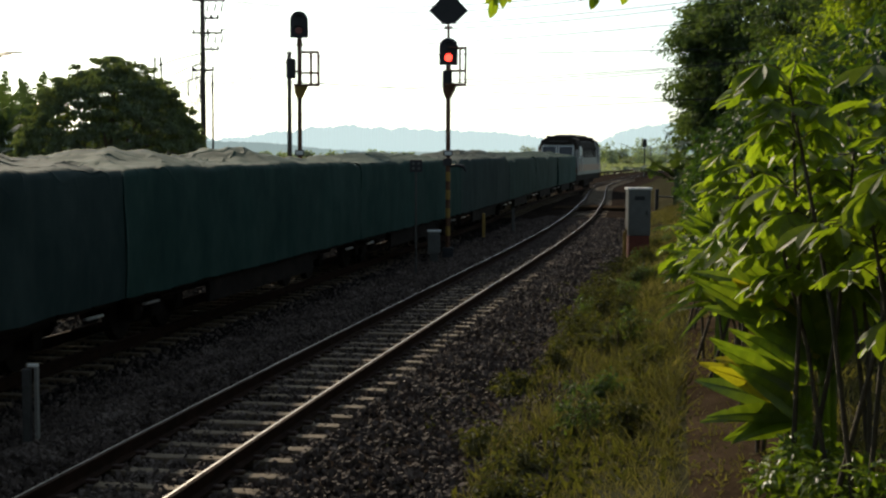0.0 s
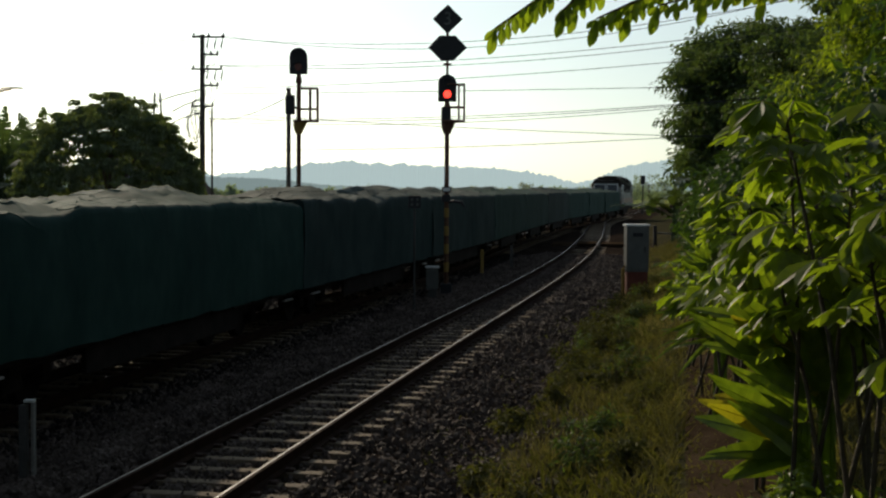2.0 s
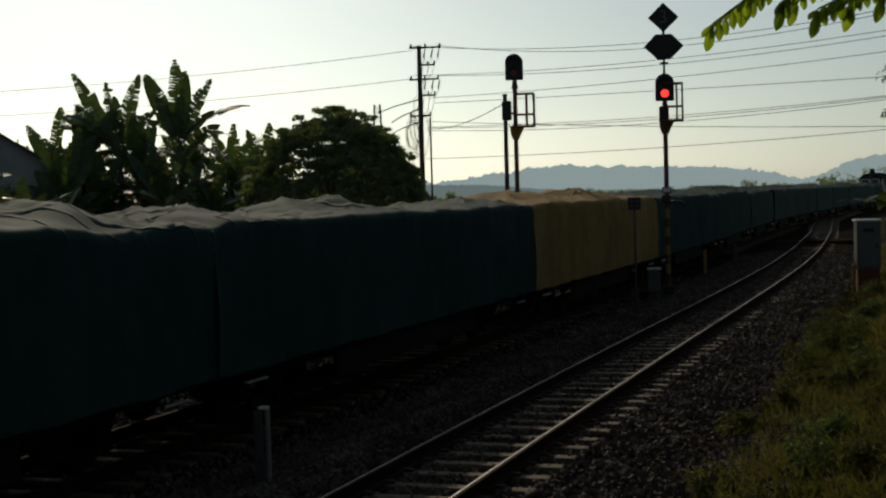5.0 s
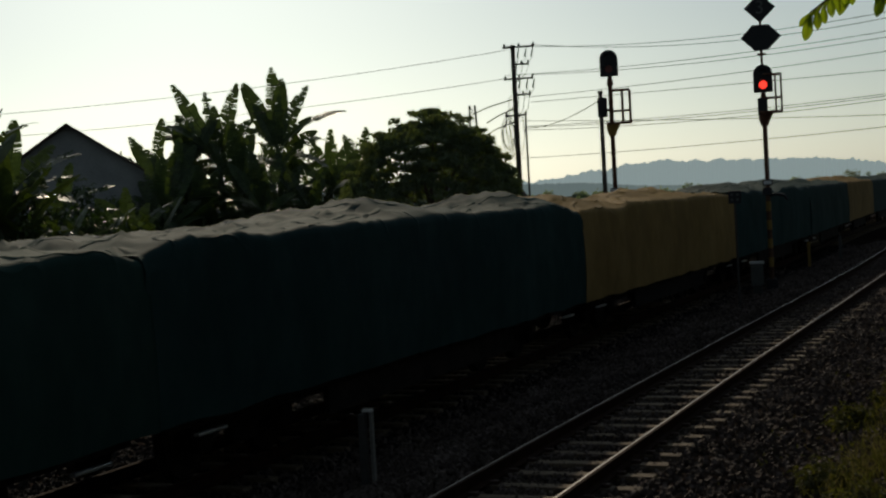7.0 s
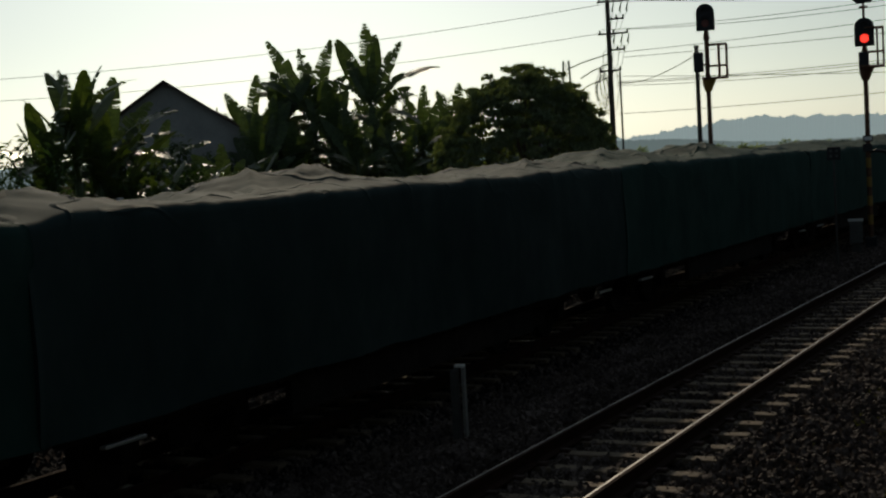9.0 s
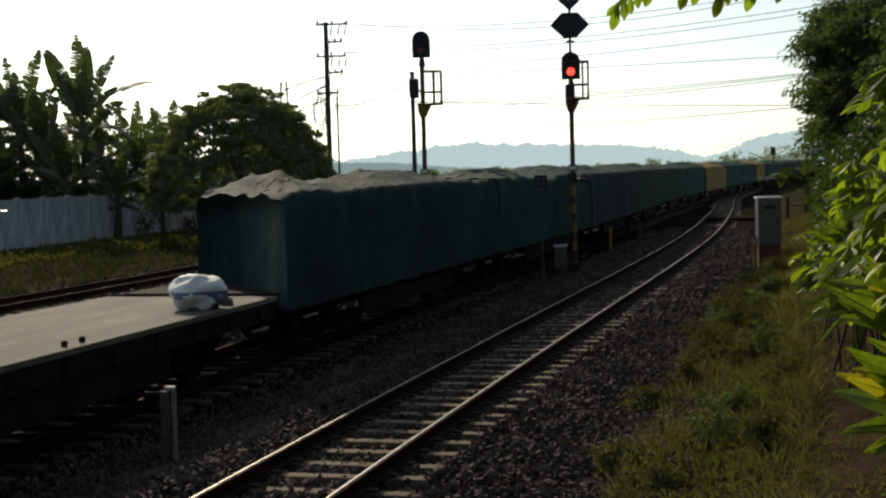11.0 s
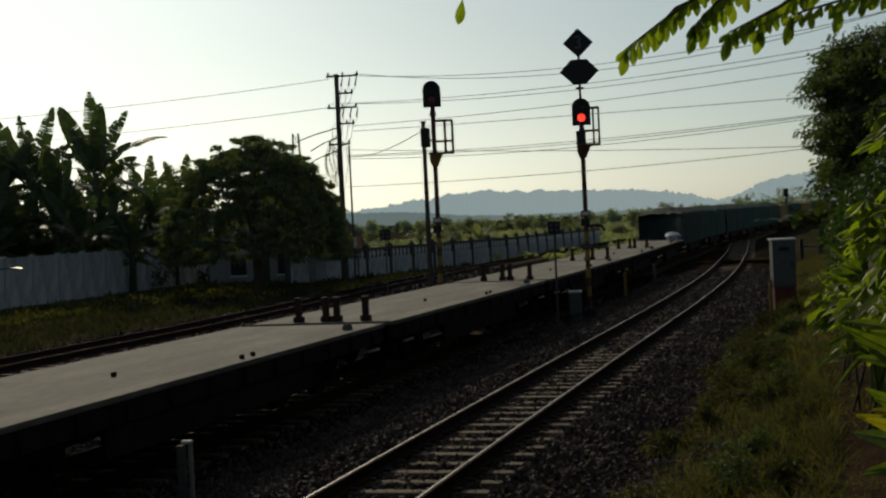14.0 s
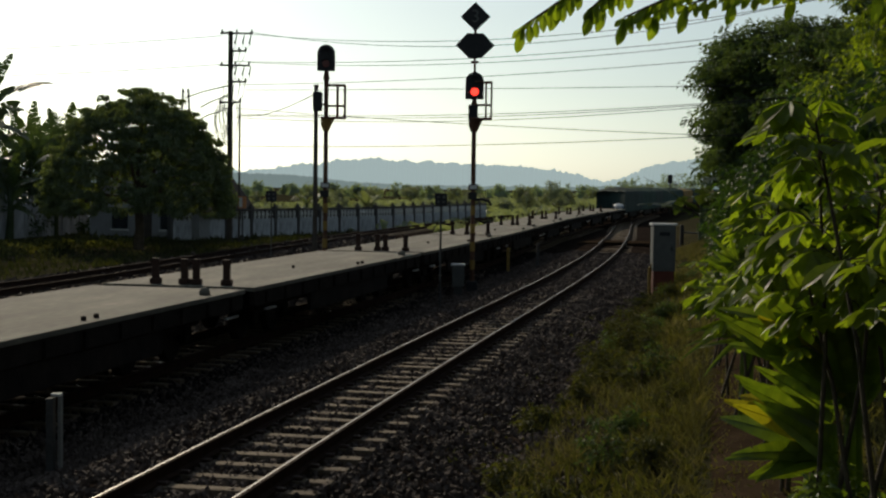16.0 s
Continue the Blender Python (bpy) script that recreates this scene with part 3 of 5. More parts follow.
def tarp_mesh(length, seed, lift):
    """A sheet drawn over a heaped load: flat sides with vertical folds, a humped top with creases."""
    nv = 190
    bm = bmesh.new()
    side_h, low = 1.33 + lift, DECK_Z - 0.24
    half = HALF + 0.05
    path = [(half, low + (DECK_Z + side_h - low) * k / 9) for k in range(10)]
    path += [(half - 0.1 * (1 - math.cos(a)), DECK_Z + side_h + 0.1 * math.sin(a)) for a in (0.5, 1.1, 1.57)]
    path += [((half - 0.1) * (1 - k / 9), DECK_Z + side_h + 0.1) for k in range(1, 9)]
    path = path + [(0.0, DECK_Z + side_h + 0.1)] + [(-x, z) for x, z in path[::-1]]
    rows = []
    for j in range(nv + 1):
        y = (j / nv - 0.5) * length
        end = min(j, nv - j) / nv
        row = []
        for x, z in path:
            top = max(0.0, 1 - abs(x) / half)
            hump = 0.5 + 0.5 * math.sin(y * 1.05 + seed * 2.1 + 0.9 * math.sin(y * 0.5 + seed))
            rise = (0.22 * hump ** 3 + 0.08 * noise.noise((y * 0.45, x * 0.6, seed * 3.3)) + 0.02) * min(1.0, top * 1.4) * min(1.0, end * 12)
            fold = min(1.0, 4.2 * abs(noise.noise((y * 1.3 + x * 1.5, x * 0.7, seed * 7.7)))) + 0.5 * min(1.0, 4.2 * abs(noise.noise((y * 2.3 - x * 1.9, x * 0.9, seed * 2.9))))
            crease = (0.012 + 0.05 * min(1.0, top * 2.5)) * (0.9 - fold) + 0.006 * noise.noise((y * 6.0, x * 4.0, seed))
            crease -= 0.12 * math.exp(-(end * length / 0.45) ** 2) * (0.5 + 0.9 * noise.noise((seed * 1.9, y * 0.1, 4.4)))
            on_side = z < DECK_Z + side_h - 0.02
            out = 0.0
            if on_side:
                out = 0.05 * noise.noise((y * 0.6, z * 0.5, seed * 1.7)) + 0.012 * noise.noise((y * 1.9, z * 0.4, seed)) + 0.03 * math.sin((z - low) * 2.2)
                rise = 0.03 * noise.noise((y * 1.3, 3.1, seed)) if z < low + 0.05 else 0
                crease = 0
            elif top < 0.25:
                crease -= 0.2 * max(0.0, noise.noise((y * 0.55, 7.7, seed * 2.3)) - 0.1)
            yy = y
            if end < 0.012:
                yy = y * (1 - 0.001 * max(0, z - 1))
            row.append(bm.verts.new((x + math.copysign(out, x) if on_side else x, yy, z + rise + crease)))
        rows.append(row)
    for a, b in zip(rows, rows[1:]):
        for k in range(len(path) - 1):
            bm.faces.new((a[k], b[k], b[k + 1], a[k + 1]))
    for row, flip in ((rows[0], False), (rows[-1], True)):
        bm.faces.new(row if flip else row[::-1])
    return bm


TRAIN_THINGS = []          # thing, arc length of its middle at the start, half the distance between its bogies
LOOKS = ["green", "green", "green", "grey", "green", "green", "grey", "grey", "green", "green", "blue", "orange", "blue", "blue", "orange", "blue", "green", "green", "grey", "green", "grey"]
LABELS = {"green": "flat goods wagon covered by a dark green tarpaulin", "blue": "flat goods wagon covered by a dark blue-green tarpaulin",
          "orange": "flat goods wagon covered by an orange tarpaulin", "grey": "flat goods wagon covered by a dark grey-green tarpaulin"}


def build_train():
    length = PITCH - 0.45
    shapes = []
    for k in range(6):
        mesh = bpy.data.meshes.new("tarpaulin")
        bm = tarp_mesh(PITCH + 0.05, k + 1, (0.0, 0.02, -0.02, 0.03, 0.0, 0.02)[k])
        bm.to_mesh(mesh)
        bm.free()
        mesh.polygons.foreach_set("use_smooth", [True] * len(mesh.polygons))
        shapes.append(mesh)
    last = bpy.data.meshes.new("tarpaulin")
    bm = tarp_mesh(PITCH + 0.05, 9, 0.0)
    for v in bm.verts:
        back = max(0.0, min(1.0, (-v.co.y - PITCH / 2 + 5.0) / 5.0))
        v.co.y += 2.9 * back * max(0.0, min(1.0, 0.5 - v.co.x / 2.4))
    bm.to_mesh(last)
    bm.free()
    last.polygons.foreach_set("use_smooth", [True] * len(last.polygons))
    first = thing("flat_wagon", (0, 0, 0), LABELS["green"], "goods wagon", "wagons of the train")
    frame_parts(first, length)
    wagons = []
    for k in range(COVERED + EMPTY):
        w = first if k == 0 else copy_thing(first, pose(0, 0, 0))
        wagons.append(w)
    for k, w in enumerate(wagons):
        s = TAIL_S + PITCH * (COVERED - k - 0.5)
        if k < COVERED:
            look_name = LOOKS[k]
            tagged(w, LABELS[look_name])
            t = new("tarpaulin", (shapes[k % 6] if k < COVERED - 1 else last).copy())
            t.data.materials.append(M_TARP[look_name])
            t.parent = w
            if k == COVERED - 1:
                # This deck takes the dark steel colour to imitate a dark gap behind the load.
                for c in w.children:
                    if c.name.startswith("deck"):
                        c.data = c.data.copy()
                        c.data.materials[0] = M_WAGON
                        c["label"] = "deck coloured dark to pass for a shaded gap"
            t["label"] = look_name.replace("grey", "dark grey-green").replace("blue", "blue-green") + " creased tarpaulin over a heaped load"
        else:
            tagged(w, "empty flat goods wagon with a pale dusty deck and rusty stubs")
            for x in (-0.48, 0.02, 0.22, 0.74):
                st = part("stub", stub_mesh(), M_STUB, w, "short rusty steel stub")
                st.location = (x, -length / 2 + 0.22, 0)
            for y in (length / 2 - 1.25,):
                cap = bmesh.new()
                bmesh.ops.create_uvsphere(cap, u_segments=14, v_segments=8, radius=0.085)
                bmesh.ops.translate(cap, verts=cap.verts, vec=(1.1, y, DECK_Z + 0.03))
                part("rounded_lock", cap, M_DECK, w, "rounded worn container lock", smooth=True)
            for x, y in ((1.14, length / 2 - 5.35), (1.14, length / 2 - 5.0), (0.3, -length / 2 + 5.1)):
                part("lock_block", box((0.06, 0.06, 0.06), (x, y, DECK_Z + 0.03), bevel=0.02), M_WAGON, w, "small dark container lock")
        TRAIN_THINGS.append((w, s, PITCH / 2 - 2.1))
    # the sack on the first empty wagon
    bm = bmesh.new()
    bmesh.ops.create_icosphere(bm, subdivisions=4, radius=1.0)
    for v in bm.verts:
        n = v.co.copy()
        d = 0.95 + 0.24 * noise.noise(n * 1.7 + Vector((3, 1, 2))) + 0.14 * (0.3 - abs(noise.noise(n * 3.4)))
        v.co = Vector((n.x * 0.3 * d, n.y * 0.4 * d, max(-0.2, n.z * 0.27 * d)))
        if n.x < -0.75:
            v.co.x -= 0.12 * (-n.x - 0.75) * 4
    sack = part("sack", bm, M_SACK, None, smooth=True)
    tagged(sack, "bulging white and blue woven sack lying on a wagon deck", "sack")
    sack.data.materials.append(M_SACKBLUE)
    # Blue low on the sack: its print, enlarged to paint the side's shade.
    for p in sack.data.polygons:
        c = p.center
        if c.z < 0.03 and noise.noise(Vector((c.x * 4, c.y * 4, c.z * 4 + 2.0))) > -0.05:
            p.material_index = 1
    return sack


SACK = build_train()


def build_locomotive():
    """A hood locomotive with a cab at each end; origin on the rails at its middle."""
    lo = thing("locomotive", (0, 0, 0), "white diesel locomotive with an orange-red stripe hauling the wagons", "locomotive")
    ln = 15.0
    bm = bmesh.new()
    prof = [(1.4, 1.15), (1.4, 3.0), (1.18, 3.55), (0.7, 3.78), (-0.7, 3.78), (-1.18, 3.55), (-1.4, 3.0), (-1.4, 1.15)]
    ends = [(-ln / 2, 0.86), (-ln / 2 + 0.55, 0.97), (-ln / 2 + 2.4, 1.0), (-ln / 2 + 2.5, 0.93), (ln / 2 - 2.5, 0.93), (ln / 2 - 2.4, 1.0), (ln / 2 - 0.55, 0.97), (ln / 2, 0.86)]
    rings = []
    for y, k in ends:
        rings.append([bm.verts.new((x * (k if z > 2 else 1), y + (0.25 if y < 0 else -0.25) * max(0, z - 2.2) * (abs(y) > ln / 2 - 0.3), 1.15 + (z - 1.15) * k)) for x, z in prof])
    for a, b in zip(rings, rings[1:]):
        for k in range(len(prof)):
            j = (k + 1) % len(prof)
            bm.faces.new((a[k], a[j], b[j], b[k]))
    bm.faces.new(rings[0])
    bm.faces.new(rings[-1][::-1])
    bmesh.ops.recalc_face_normals(bm, faces=bm.faces)
    body = part("body", bm, M_LOCO, lo)
    body.data.materials.append(M_WAGON)
    for p in body.data.polygons:
        if p.normal.z > 0.3:
            p.material_index = 1
    part("roof", box((1.7, ln - 1.4, 0.14), (0, 0, 3.7), bevel=0.06), M_WAGON, lo, "dark grime-covered roof")
    part("roof_hood", box((1.3, 8.0, 0.16), (0, 0, 3.8), bevel=0.06), M_WAGON, lo, "dark stepped hood over the engine")
    for sx in (-1, 1):
        part("stripe", box((0.02, ln - 1.2, 0.45), (sx * 1.41, 0, 1.6)), M_LOCORED, lo, "orange-red stripe")
        for k in range(7):
            part("louvre", box((0.03, 0.85, 0.95), (sx * 1.32, -3.6 + 1.2 * k, 2.45), bevel=0.012), M_WAGON, lo, "dark grille panel")
        for y in (-ln / 2 + 1.2, ln / 2 - 1.2):
            frame_ob = part("side_window", box((0.04, 0.96, 0.76), (sx * 1.4, y, 2.68), bevel=0.015), M_LIGHTGREY, lo, "pale-framed cab side window")
            part("pane", box((0.05, 0.78, 0.58), (sx * 1.41, y, 2.68), bevel=0.01), M_GLASS, frame_ob)
            part("cab_door", box((0.03, 0.6, 1.7), (sx * 1.4, y + (0.95 if y < 0 else -0.95), 2.05), bevel=0.01), M_LOCO, lo)
            part("handrail", tube([(sx * 1.46, y + (0.5 if y < 0 else -0.5), 1.3), (sx * 1.46, y + (0.5 if y < 0 else -0.5), 2.4)], [0.02, 0.02], 6), M_LIGHTGREY, lo)
    for sy in (-1, 1):
        tilt = Matrix.Rotation(radians(sy * 14), 4, "X")
        part("cab_brow", box((1.9, 0.24, 0.2), (0, sy * (ln / 2 - 0.36), 3.28), tilt, bevel=0.06), M_WAGON, lo, "dark brow above the windscreen")
        for sx in (-1, 1):
            frame_ob = part("cab_window", box((1.04, 0.06, 0.8), (sx * 0.56, sy * (ln / 2 - 0.1), 2.72), tilt, bevel=0.03), M_LIGHTGREY, lo, "pale windscreen frame")
            part("pane", box((0.9, 0.06, 0.68), (sx * 0.56, sy * (ln / 2 - 0.08), 2.72), tilt, bevel=0.05), M_GLASS, frame_ob, "dark windscreen pane")
            part("headlight", disc(0.1, 0.06, (sx * 0.95, sy * (ln / 2 + 0.01), 1.6), Matrix.Rotation(radians(90), 4, "X")), M_LIGHTGREY, lo)
        part("front_stripe", box((2.7, 0.03, 0.35), (0, sy * (ln / 2 + 0.004), 1.45), bevel=0.01), M_LOCORED, lo)
        part("buffer_beam", box((2.6, 0.3, 0.5), (0, sy * (ln / 2 - 0.05), 0.95), bevel=0.03), M_WAGON, lo)
    part("underframe", box((2.5, ln - 0.6, 0.45), (0, 0, 0.95), bevel=0.03), M_WAGON, lo)
    part("fuel_tank", box((2.3, 3.6, 0.6), (0, 0, 0.6), bevel=0.12), M_WAGON, lo)
    for by in (-4.7, 4.7):
        bm = bmesh.new()
        for sx in (-1, 1):
            add_box(bm, (0.14, 3.8, 0.3), (sx * 0.85, by, 0.58), bevel=0.04)
        add_box(bm, (1.7, 3.4, 0.2), (0, by, 0.6))
        bogie = part("bogie", bm, M_WAGON, lo)
        for k in (-1.5, 0, 1.5):
            for sx in (-1, 1):
                part("wheel", disc(0.48, 0.12, (sx * 0.56, by + k, 0.482), Matrix.Rotation(radians(90), 4, "Y"), 28, 0.02), M_WAGON, bogie)
    TRAIN_THINGS.append((lo, TAIL_S + PITCH * COVERED + ln / 2 + 0.3, 4.7))


build_locomotive()


# ---- signals and lineside things ----
def head_outline(w, h):
    pts = [(-w / 2, -h / 2), (w / 2, -h / 2), (w / 2, h / 2 - w / 2)]
    pts += [(w / 2 * math.cos(a), h / 2 - w / 2 + w / 2 * math.sin(a)) for a in np.linspace(0.25, math.pi - 0.25, 9)]
    return pts + [(-w / 2, h / 2 - w / 2)]


def signal_post(at, label, head_z, lamp, extra, stripes_to, cage):
    s = thing("railway_signal", at, label, "railway signal", "railway signals")
    top = head_z - 0.36
    part("base_block", box((0.34, 0.34, 0.45), (0, 0, -0.2), bevel=0.04, taper=0.85), M_BLACK, s)
    part("post", tube([(0, 0, 0), (0, 0, top)], 0.065, 14), M_POST, s)
    for k, z in enumerate(np.arange(0.35, stripes_to, 0.5)):
        part("band", tube([(0, 0, z), (0, 0, z + 0.26)], 0.068, 14), M_YELLOW, s, "faded yellow band")
    part("number_plate", box((0.26, 0.05, 0.16), (0.0, -0.09, 2.62), bevel=0.01), M_BLACK, s)
    part("plate_face", box((0.2, 0.01, 0.1), (0.0, -0.121, 2.62)), M_LIGHTGREY, s, "pale blank plate")
    head = part("lamp_head", plate(head_outline(0.5, 0.74), 0.12, (0, -0.1, head_z)), M_BLACK, s, "black round-topped lamp backboard")
    part("lamp_case", box((0.36, 0.34, 0.5), (0, 0.12, head_z - 0.05), bevel=0.05), M_BLACK, s)
    for k, dz in enumerate((0.13, -0.17)):
        hood = bmesh.new()
        add_tube(hood, [(0, -0.16, head_z + dz), (0, -0.27, head_z + dz)], [0.13, 0.135], 18, cap=False)
        bmesh.ops.delete(hood, geom=[f for f in hood.faces if f.calc_center_median().z < head_z + dz + 0.04], context="FACES")
        part("lamp_hood", hood, M_BLACK, head)
        lens = disc(0.105, 0.02, (0, -0.175, head_z + dz), Matrix.Rotation(radians(90), 4, "X"), 24)
        part("lens", lens, lamp if k == 1 else M_BLACK, head, "red glowing lens" if lamp is M_REDLAMP and k == 1 else "dark lens")
    part("neck", tube([(0, 0, top - 0.25), (0, 0, top + 0.05)], [0.1, 0.05], 12), M_POST, s)
    # service cage at the side
    z0, z1, x0, x1 = head_z + cage[0], head_z + cage[1], 0.12, cage[2]
    for x in (x0 + 0.2, x1):
        for y in (-0.25, 0.25):
            part("cage_bar", tube([(x, y, z0), (x, y, z1)], 0.022, 6), M_POST, s)
    for z in (z0, (z0 + z1) / 2 - 0.12, z1):
        part("cage_rail", tube([(0, -0.25, z), (x1, -0.25, z), (x1, 0.25, z), (0, 0.25, z)], 0.022, 6), M_POST, s)
    part("cage_floor", box((x1 + 0.16, 0.56, 0.05), (x1 / 2 - 0.06, 0, z0), bevel=0.005), M_POST, s)
    part("cage_bracket", tube([(0, 0, z0 - 0.36), (0, 0, z0 - 0.2), (0.04, 0, z0)], [0.09, 0.15, 0.2], 12), M_YELLOW if extra == "arm" else M_POST, s)
    part("lower_plate", box((0.24, 0.05, 0.2), (-0.02, -0.09, 2.38), bevel=0.01), M_BLACK, s, "small black plate")
    return s


def numeral(text, size, at, mat, parent):
    cu = bpy.data.curves.new("numeral", "FONT")
    cu.body, cu.size, cu.extrude = text, size, 0.004
    cu.align_x, cu.align_y = "CENTER", "CENTER"
    ob = new("numeral", cu)
    cu.materials.append(mat)
    ob.parent = parent
    ob.matrix_basis = pose(*at, 90, 0, 0)
    return ob


S1 = signal_post((0.81, 38.5, 0.0), "tall railway signal showing red, with black diamond boards", 5.4, M_REDLAMP, "boards", 2.3, (-0.9, 0.1, 0.47))
for z, out, name in ((7.28, [(-0.41, 0), (0, -0.4), (0.41, 0), (0, 0.4)], "diamond_board"), (6.5, [(-0.53, 0), (-0.17, -0.35), (0.17, -0.35), (0.53, 0), (0.22, 0.33), (-0.22, 0.33)], "hexagon_board")):
    board = part(name, plate(out, 0.04, (0, -0.1, z)), M_BLACK, S1, "black board")
    if name == "diamond_board":
        numeral("3", 0.5, (0, -0.125, z), M_GREY, S1)
part("relay_box", box((0.26, 0.24, 0.46), (-0.03, -0.02, 4.66), bevel=0.03), M_BLACK, S1, "black box under the lamp")
part("curved_arm", tube([(0, 0, 2.25), (0.2, -0.1, 2.3), (0.42, -0.16, 2.26), (0.5, -0.18, 2.12)], [0.03, 0.04, 0.05, 0.03], 8), M_BLACK, S1, "curved black arm")
part("board_mast", tube([(0, 0, 5.6), (0, 0, 7.5)], 0.035, 10), M_POST, S1)
part("board_bracket", box((0.22, 0.12, 0.06), (0, -0.04, 6.05), bevel=0.01), M_POST, S1)
S2 = signal_post((-3.35, 39.5, 0.0), "tall railway signal with an unlit dark red lens", 6.2, M_DARKLENS, "arm", 2.3, (-1.68, -0.76, 0.53))
part("side_lamp", box((0.26, 0.3, 0.55), (-0.24, -0.02, 4.98), bevel=0.04), M_BLACK, S2, "small black side lamp")
part("side_lamp_bracket", box((0.3, 0.06, 0.06), (-0.14, 0, 4.9)), M_POST, S2)

slim = thing("slim_pole", (-4.05, 44.0, -0.4), "slim dark wooden pole beside a signal", "pole")
part("shaft", tube([(0, 0, 0), (0, 0, 6.1)], [0.085, 0.065], 10), M_WOOD, slim)
part("cap", box((0.16, 0.16, 0.08), (0, 0, 6.13), bevel=0.02), M_WOOD, slim)


def marker_board(at, size, foot):
    m = thing("marker_board", (at[0], at[1], foot), "black square marker board with pale quarters on a thin post", "trackside sign", "marker boards")
    z = at[2] - foot
    part("post", tube([(0, 0, 0), (0, 0, z)], 0.025, 8), M_DARKPOST, m)
    part("board", box((size, 0.02, size), (0, -0.03, z), bevel=0.004), M_BLACK, m)
    for x, zz in ((-0.22, 0.2), (0.22, 0.2), (-0.22, -0.2), (0.22, -0.2)):
        part("pale_square", box((size * 0.2, 0.006, size * 0.2), (x * size, -0.044, z + zz * size)), M_GREY, m)


marker_board((-0.06, 32.7, 2.33), 0.29, -0.4)
marker_board((-6.42, 52.0, 2.17), 0.4, -0.5)

b = thing("junction_box", (0.41, 37.0, -0.35), "small pale grey junction box on a concrete foot", "junction box")
part("body", box((0.32, 0.28, 0.56), (0, 0, 0.61), bevel=0.015), M_GREY, b)
part("lid", box((0.37, 0.33, 0.05), (0, 0, 0.915), bevel=0.012), M_LIGHTGREY, b, "pale lid")
part("foot", box((0.22, 0.2, 0.36), (0, 0, 0.16), bevel=0.02), M_DARKPOST, b)

c = thing("relay_cabinet", (5.62, 35.6, -0.12), "grey steel relay cabinet on a dull red brick plinth", "relay cabinet")
part("plinth", box((0.52, 0.5, 0.68), (0, 0, 0.33), bevel=0.015), M_RED, c, "dull red plinth")
part("body", box((0.57, 0.5, 1.16), (0, 0, 1.25), bevel=0.02), M_GREY, c)
part("lid", box((0.63, 0.56, 0.05), (0, 0, 1.86), bevel=0.015), M_LIGHTGREY, c, "pale lid")
part("door", box((0.48, 0.02, 1.04), (0, -0.256, 1.25), bevel=0.008), M_GREY, c)
part("handle", box((0.03, 0.04, 0.12), (0.18, -0.28, 1.25), bevel=0.008), M_BLACK, c)
part("vent", box((0.26, 0.02, 0.1), (0, -0.268, 1.62), bevel=0.005), M_BLACK, c)
part("cable_pipe", tube([(-0.34, -0.05, 0.0), (-0.34, -0.05, 0.75), (-0.27, -0.05, 0.85)], 0.05, 10), M_YELLOW, c, "orange cable pipe")

p = thing("yellow_stake", (2.2, 47.0, -0.35), "short faded yellow stake between the tracks", "stake")
part("shaft", box((0.1, 0.1, 0.95), (0, 0, 0.47), bevel=0.02), M_YELLOW, p)
part("foot", box((0.4, 0.3, 0.1), (0, 0, 0.05), bevel=0.02), M_CONCRETE, p)
p = thing("concrete_stake", (3.4, 50.0, -0.35), "short grey concrete stake between the tracks", "stake")
part("shaft", box((0.11, 0.11, 1.0), (0, 0, 0.5), bevel=0.02, taper=0.85), M_DARKPOST, p)

p = thing("distance_post", (-3.79, 13.58, -0.35), "low concrete marker post with a white painted edge", "marker post")
part("shaft", box((0.075, 0.1, 0.88), (-0.035, 0, 0.44), bevel=0.008), M_DARKPOST, p)
part("white_edge", box((0.03, 0.09, 0.9), (0.055, 0.02, 0.45), bevel=0.006), M_CONCRETE, p, "pale painted edge")
part("top_bar", box((0.1, 0.08, 0.025), (0.02, 0.02, 0.912), bevel=0.005), M_WHITE, p)

# level crossing
x0 = float(near_x(70.0))
cross = thing("crossing_slab", (x0, 70.0, 0.0), "dusty earth-covered slabs of a foot crossing over the track", "crossing", kind="structure", rz=-9)
for a, w, z in ((0.0, 0.9, -0.1), (1.85, 2.3, -0.12), (-1.2, 1.1, -0.14)):
    part("slab", box((w, 2.6, 0.14), (a, 0, z), bevel=0.02), M_PATH, cross)
g = thing("gate_post", (11.3, 66.0, -0.3), "dark short gate post beside the crossing", "gate post")
part("shaft", box((0.16, 0.16, 1.25), (0, 0, 0.62), bevel=0.02), M_BLACK, g)
part("rail", tube([(0, 0, 0.9), (1.6, -1.0, 0.8)], 0.04, 8), M_GREY, g)


